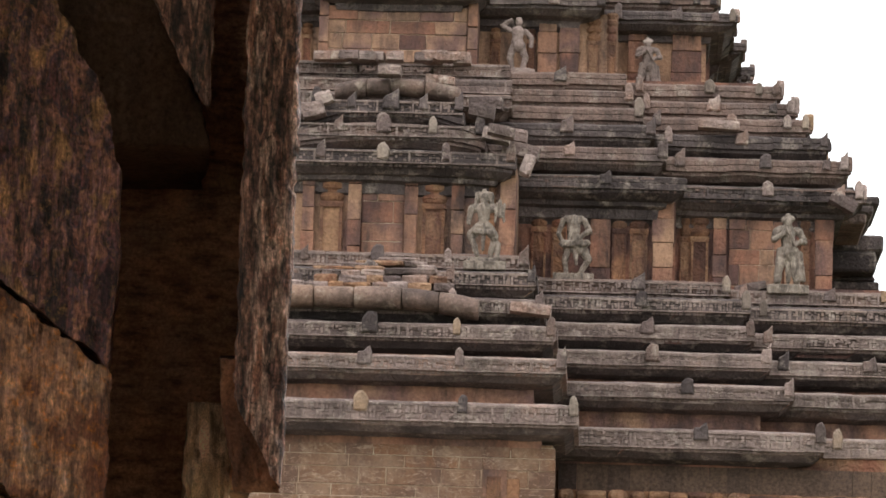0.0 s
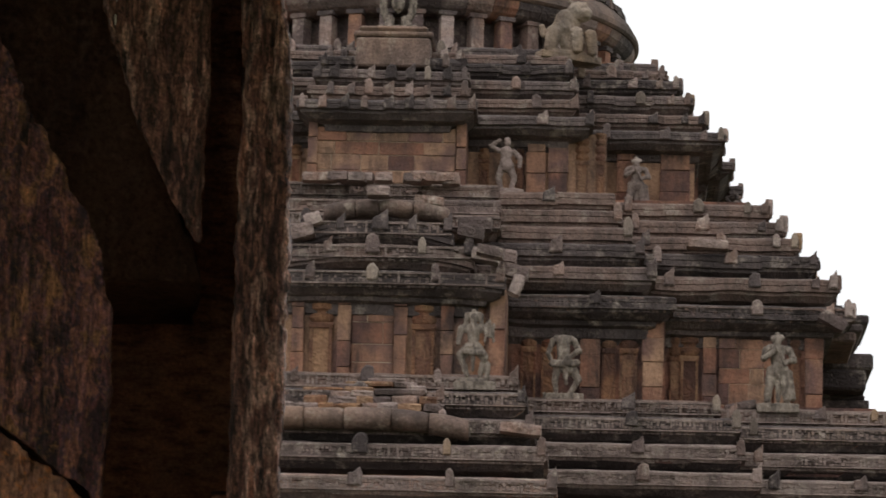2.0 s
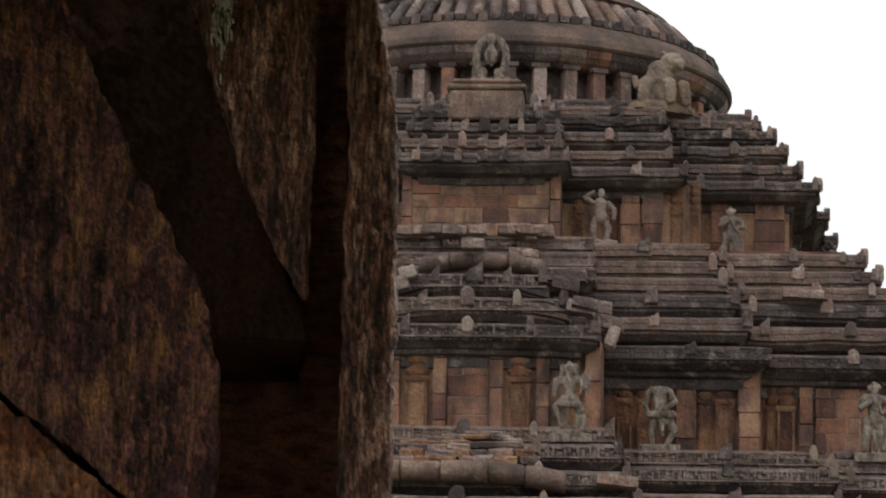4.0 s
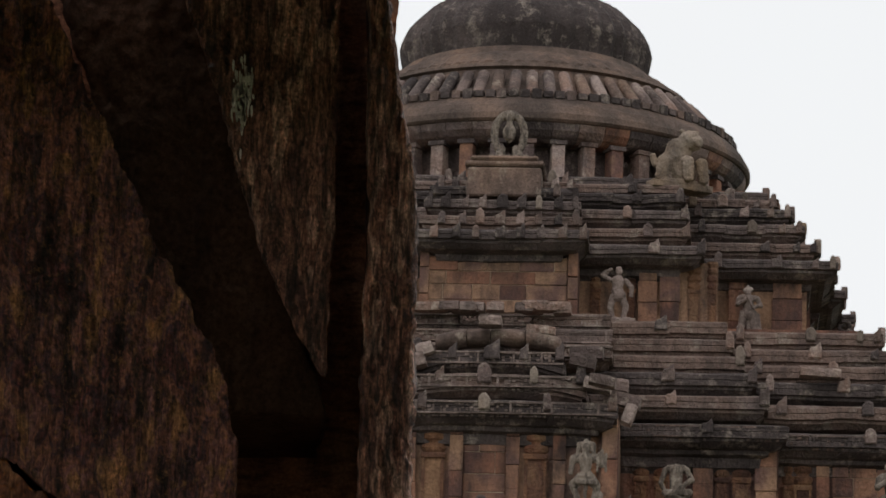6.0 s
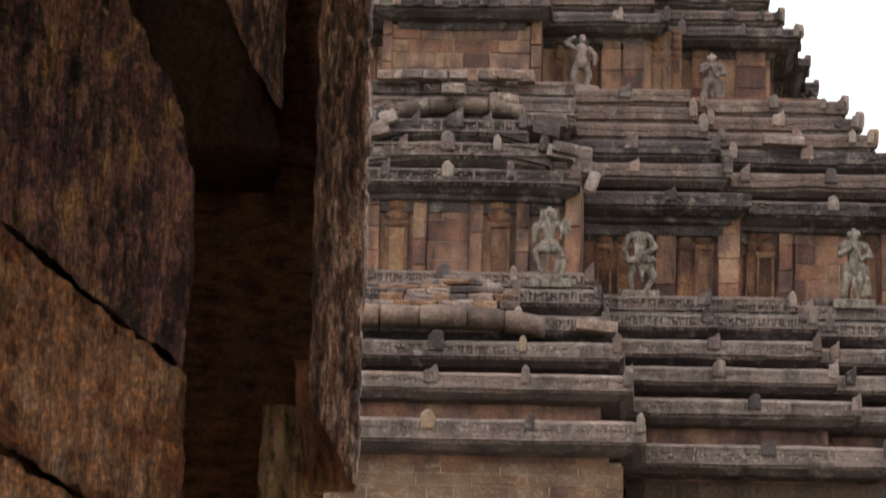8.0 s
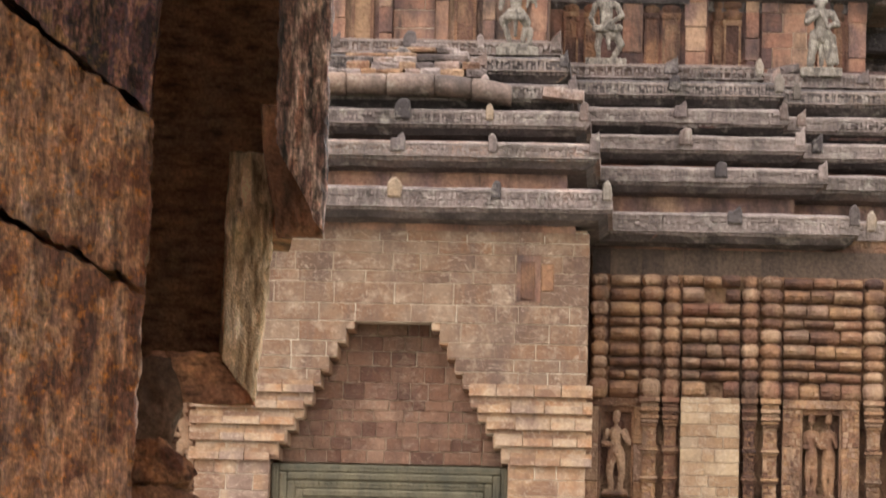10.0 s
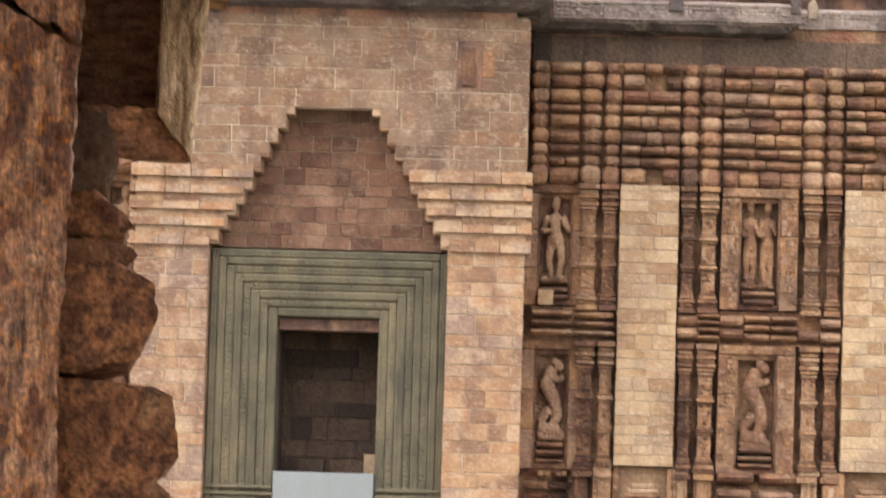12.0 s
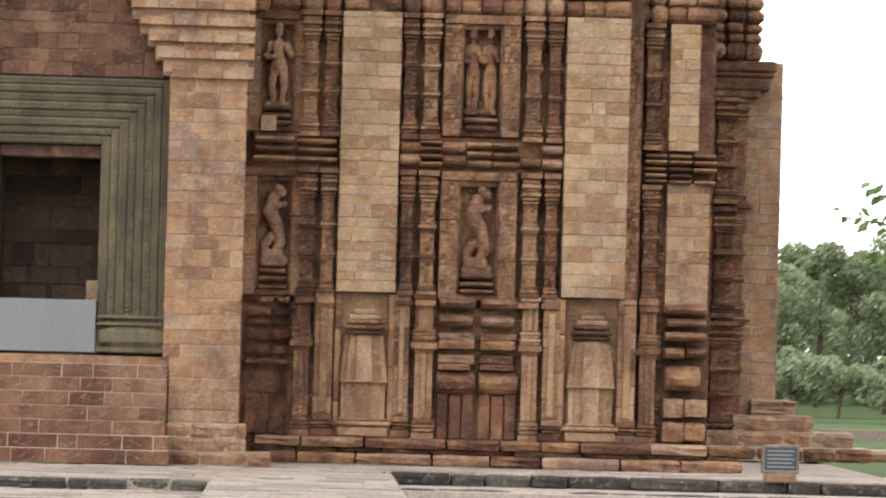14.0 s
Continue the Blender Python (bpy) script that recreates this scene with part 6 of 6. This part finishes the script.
strip("pier_block", upright((1.49, -1.8, -0.76), (0.6, -1.8, -0.76), (-0.75, -1.9, -0.55)), 6.0, 7.2, NEARLOW, "large eroded block", nx=20, dz=0.04)
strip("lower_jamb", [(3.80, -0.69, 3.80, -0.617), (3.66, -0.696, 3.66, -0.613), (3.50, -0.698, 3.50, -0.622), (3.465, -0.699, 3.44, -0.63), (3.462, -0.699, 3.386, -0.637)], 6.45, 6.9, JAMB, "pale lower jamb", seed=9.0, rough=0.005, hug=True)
# the foot's underside shade is put into its darker brown
strip("jamb_foot", [(3.82, -0.605, 3.82, -0.51), (3.72, -0.594, 3.72, -0.505), (3.612, -0.57, 3.612, -0.502)], 6.06, 6.6, UNDER, "broken foot of the jamb", seed=31.0, rough=0.003, hug=True)
strip("recess", [(3.75, -1.1, 3.75, -0.69), (3.46, -1.1, 3.46, -0.70), (3.44, -1.1, 3.44, -0.71)], 6.75, 7.1, RECESSBROWN, "browned inner face")
strip("soffit", [(3.47, -0.83, 3.47, -0.66), (3.43, -0.82, 3.43, -0.645), (3.385, -0.76, 3.38, -0.632)], 6.47, 6.75, RECESSBROWN, "broken soffit", rough=0.003, hug=True)
# the hollow's shade is coloured into the neck stone
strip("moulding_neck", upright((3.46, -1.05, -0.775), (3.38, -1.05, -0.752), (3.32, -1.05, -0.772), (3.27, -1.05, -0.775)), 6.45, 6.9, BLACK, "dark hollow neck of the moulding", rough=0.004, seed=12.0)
strip("moulding_disc", upright((3.30, -1.0, -0.745), (3.285, -1.0, -0.722), (3.262, -1.0, -0.692), (3.244, -1.0, -0.682), (3.232, -1.0, -0.692), (3.226, -1.0, -0.732)), 6.06, 6.7, RED, "broken spindle disc with orange edge", rough=0.004, seed=13.0)
strip("moulding_disc", upright((3.226, -1.0, -0.722), (3.212, -1.0, -0.684), (3.199, -1.0, -0.674), (3.186, -1.0, -0.684), (3.181, -1.0, -0.71)), 6.06, 6.7, UNDER, "broken spindle disc", rough=0.004, seed=15.0)
strip("moulding_stack", upright((3.184, -1.0, -0.70), (3.174, -1.0, -0.665), (3.157, -1.0, -0.642), (3.113, -1.0, -0.637), (3.08, -1.0, -0.644), (3.05, -1.0, -0.661), (3.036, -1.0, -0.672), (3.026, -1.0, -0.70), (3.014, -1.0, -0.76)), 6.03, 6.7, RED, "broken lump of the spindle moulding", rough=0.007, seed=12.0)
strip("moulding_stack", upright((3.008, -1.0, -0.76), (3.0, -1.0, -0.64), (2.985, -1.0, -0.61), (2.95, -1.0, -0.603), (2.89, -1.0, -0.597), (2.865, -1.0, -0.61), (2.852, -1.0, -0.632), (2.835, -1.0, -0.61), (2.80, -1.0, -0.596), (2.77, -1.0, -0.61), (2.752, -1.0, -0.635), (2.73, -1.0, -0.605), (2.65, -1.0, -0.598), (2.5, -1.0, -0.62), (1.5, -1.0, -0.62), (-0.75, -1.0, -0.5)),
      6.03, 6.8, RED, "broken ribbed moulding", rough=0.007, seed=22.0)


# a crust of white droppings on the bracket
rng = random.Random(77)
bm = bmesh.new()
for _ in range(120):
    x, z, r = rng.gauss(-0.779, 0.008), rng.gauss(4.665, 0.024), rng.uniform(0.0008, 0.0026)
    add_lathe(bm, [(r, 0), (r * 0.8, 0.002)], 7, 0, 0, 0)
    bm.verts.ensure_lookup_table()
    tall, slant = rng.uniform(2.0, 7.0), rng.uniform(-0.2, 0.1)
    for v in bm.verts[-14:]:
        v.co = Vector((x + v.co.x + v.co.y * slant, 6.022 - v.co.z * 3, z + v.co.y * tall))
bmesh.ops.recalc_face_normals(bm, faces=bm.faces)
tagged(part("white_crust", mesh_of("white_crust", bm, LIME), pillar, "white bird droppings"), kind="stuff")

# added round the camera, all outside the view: a roof slab on piers shades the near pillar, a floor stops green bounce
floor_bm = bmesh.new()
add_box(floor_bm, -4.5, 4.5, -5, 9, -0.9, -0.7, 0.02)
tagged(new("floor", mesh_of("floor", floor_bm, BRICK)), "unseen stone floor added to keep green bounce off the pillar", "floor", kind="structure")
shelter = stone("shade_slab_stone", [(0.16, 0.10, 0.07), (0.24, 0.16, 0.11)], (0.1, 0.07, 0.05), 0.5)
bm = bmesh.new()
add_box(bm, -5.0, 5.0, -6.0, 5.95, 5.2, 5.6, 0.05)
add_box(bm, -5.0, 5.0, 4.5, 5.15, 4.66, 5.19, 0.05)
tagged(new("ceiling", mesh_of("ceiling", bm, shelter)), "unseen stone slab and beam added to shade the near pillar", "ceiling", kind="structure")
for x, y in ((-4.6, -5.6), (4.6, -5.6), (4.6, 5.2)):
    bm = bmesh.new()
    add_box(bm, x - 0.3, x + 0.3, y - 0.3, y + 0.3, -0.75, 5.2, 0.05)
    tagged(new("wall_pier", mesh_of("wall_pier", bm, shelter)), "unseen plain square pier added under the shading slab", "pier", kind="structure")

# ---- trees
def leaf_mat(name, c0, c1, c2):
    m, n, l, b = node_mat(name)
    g = n.new("ShaderNodeNewGeometry")
    r = n.new("ShaderNodeValToRGB")
    r.color_ramp.elements[0].color, r.color_ramp.elements[1].color = (*c0, 1), (*c2, 1)
    e = r.color_ramp.elements.new(0.5)
    e.color = (*c1, 1)
    l.new(g.outputs["Random Per Island"], r.inputs[0])
    l.new(r.outputs[0], b.inputs["Base Color"])
    b.inputs["Roughness"].default_value = 0.55
    # thin leaves let light through
    tr = n.new("ShaderNodeBsdfTranslucent")
    mx = n.new("ShaderNodeMixShader")
    mx.inputs[0].default_value = 0.45
    l.new(r.outputs[0], tr.inputs["Color"])
    l.new(b.outputs[0], mx.inputs[1])
    l.new(tr.outputs[0], mx.inputs[2])
    l.new(mx.outputs[0], n["Material Output"].inputs["Surface"])
    return m


# far leaves are paled, distance haze put into their colour
LEAF = leaf_mat("haze_pale_leaves", (0.24, 0.275, 0.16), (0.30, 0.34, 0.20), (0.37, 0.40, 0.265))
LEAFN = leaf_mat("bright_leaves", (0.11, 0.17, 0.05), (0.16, 0.235, 0.075), (0.23, 0.31, 0.12))
BARK = stone("bark", [(0.08, 0.06, 0.045), (0.14, 0.11, 0.085)], (0.05, 0.04, 0.03), 0.5)


def limb(bm, p, q, r0, r1, segs=7):
    d = (q - p).normalized()
    u = d.orthogonal().normalized()
    v = d.cross(u)
    a = [bm.verts.new(p + (u * math.cos(2 * math.pi * i / segs) + v * math.sin(2 * math.pi * i / segs)) * r0) for i in range(segs)]
    b = [bm.verts.new(q + (u * math.cos(2 * math.pi * i / segs) + v * math.sin(2 * math.pi * i / segs)) * r1) for i in range(segs)]
    for i in range(segs):
        bm.faces.new((a[i], a[(i + 1) % segs], b[(i + 1) % segs], b[i]))
    bm.faces.new(b)


def leaves(verts, faces, centre, radius, count, size, rng, flat=0.75):
    for _ in range(count):
        while True:
            p = Vector((rng.uniform(-1, 1), rng.uniform(-1, 1), rng.uniform(-1, 1)))
            if 0.25 < p.length < 1:
                break
        p = centre + Vector((p.x * radius, p.y * radius, p.z * radius * flat))
        n = Vector((rng.gauss(0, 1), rng.gauss(0, 1), rng.gauss(0, 1) + 0.6)).normalized()
        u = n.orthogonal().normalized()
        v = n.cross(u)
        s = size * rng.uniform(0.6, 1.3)
        k = len(verts)
        verts += [p - u * s, p - v * s * 0.45, p + u * s, p + v * s * 0.45 + n * s * 0.2]
        faces.append((k, k + 1, k + 2, k + 3))


def tree(x, y, z, h, spread, seed, leaf, per, size, label, lean=None):
    rng = random.Random(seed)
    t = tagged(new("tree"), label, "tree", "trees beyond the temple")
    t.location = (x, y, z)
    bm = bmesh.new()
    top = Vector((rng.uniform(-0.4, 0.4), 0, h * 0.5))
    limb(bm, Vector((0, 0, -0.2)), top, h * 0.03, h * 0.018)
    verts, faces = [], []
    for i in range(16):
        a = rng.uniform(0, 2 * math.pi)
        reach = spread * rng.uniform(0.25, 1.0)
        tip = Vector((reach * math.cos(a), reach * math.sin(a), h * rng.uniform(0.42, 0.95)))
        base = Vector((0, 0, h * 0.2)).lerp(top, rng.uniform(0.3, 1.0))
        limb(bm, base, tip, h * 0.01, h * 0.003, 5)
        leaves(verts, faces, tip, spread * rng.uniform(0.22, 0.42), per, size, rng)
    part("trunk", mesh_of("trunk", bm, BARK), t)
    me = bpy.data.meshes.new("crown")
    me.from_pydata([tuple(v) for v in verts], [], faces)
    me.materials.append(leaf)
    part("crown", me, t)
    return t


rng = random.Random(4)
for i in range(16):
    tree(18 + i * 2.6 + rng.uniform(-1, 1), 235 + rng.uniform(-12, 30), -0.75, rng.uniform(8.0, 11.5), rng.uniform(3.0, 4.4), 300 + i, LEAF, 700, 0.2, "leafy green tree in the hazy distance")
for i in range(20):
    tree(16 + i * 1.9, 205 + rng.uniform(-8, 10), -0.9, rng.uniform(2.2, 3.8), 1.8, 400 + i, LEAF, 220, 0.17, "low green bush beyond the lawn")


verts, faces = [], []
for _ in range(800):
    leaves(verts, faces, Vector((rng.uniform(18, 75), rng.uniform(262, 285), rng.uniform(-0.5, 7.0))), 2.2, 50, 0.34, rng)
me = bpy.data.meshes.new("far_woods")
me.from_pydata([tuple(v) for v in verts], [], faces)
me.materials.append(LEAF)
tagged(new("far_woods", me), "dense pale green woods closing the distance", "woods", kind="stuff")


def palm(x, y, z, h, seed):
    rng = random.Random(seed)
    t = tagged(new("palm_tree"), "palm with drooping fronds among the far trees", "palm tree", "trees beyond the temple")
    t.location = (x, y, z)
    bm = bmesh.new()
    limb(bm, Vector((0, 0, -0.2)), Vector((0.4, 0, h)), 0.2, 0.14)
    part("trunk", mesh_of("trunk", bm, BARK), t)
    verts, faces = [], []
    for i in range(16):
        a = 2 * math.pi * i / 16 + rng.uniform(-0.2, 0.2)
        up = rng.uniform(0.1, 1.1)
        d = Vector((math.cos(a), math.sin(a), 0))
        for j in range(14):
            u = j / 13
            c = Vector((0.4, 0, h)) + d * 2.4 * u + Vector((0, 0, up * u - 2.0 * u * u))
            for s in (-1, 1):
                side = d.cross(Vector((0, 0, 1))) * s * 0.55 * (1 - 0.6 * u) + Vector((0, 0, -0.25))
                k = len(verts)
                verts += [c, c + d * 0.09, c + side + d * 0.25, c + side + d * 0.2]
                faces.append((k, k + 1, k + 2, k + 3))
    me = bpy.data.meshes.new("fronds")
    me.from_pydata([tuple(v) for v in verts], [], faces)
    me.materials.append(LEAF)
    part("fronds", me, t)


palm(33.4, 250, -0.75, 9.6, 1)
palm(38.5, 252, -0.75, 9.0, 2)

# far rail and path at the lawn's edge
wallfar = tagged(new("boundary_wall"), "low pale wall along the far edge of the lawn", "wall", kind="structure")
bm = bmesh.new()
add_box(bm, 14, 80, 158, 158.4, -1.0, -0.3)
part("wall_body", mesh_of("wall_body", bm, PAVE), wallfar)

# a young tree whose twigs reach into view
young = tagged(new("young_tree"), "young tree with fresh bright green leaves on thin twigs", "tree")
young.location = (8.4, 42.0, -0.75)
bm = bmesh.new()
verts, faces = [], []
rng = random.Random(9)
crown = Vector((0, 0, 4.6))
limb(bm, Vector((0, 0, -0.1)), crown, 0.09, 0.05)
tips = [Vector((-2.55, 0.1, 5.0)), Vector((-2.3, 0.2, 4.55)), Vector((-2.2, 0, 5.25)), Vector((-1.9, 0.3, 4.9)), Vector((-1.7, -0.2, 5.3))] + [Vector((rng.uniform(-1.7, 1.8), rng.uniform(-1.6, 1.6), rng.uniform(4.2, 6.4))) for _ in range(30)]
for tip in tips:
    base = Vector((0, 0, rng.uniform(3.2, 4.6)))
    mid = base.lerp(tip, 0.55) + Vector((0, 0, 0.15))
    limb(bm, base, mid, 0.03, 0.016, 5)
    limb(bm, mid, tip, 0.016, 0.005, 5)
    for k in range(18):
        leaves(verts, faces, mid.lerp(tip, rng.uniform(0.25, 1.05)), 0.14, 2, 0.085, rng)
part("trunk", mesh_of("trunk", bm, BARK), young)
me = bpy.data.meshes.new("crown")
me.from_pydata([tuple(v) for v in verts], [], faces)
me.materials.append(LEAFN)
part("crown", me, young)
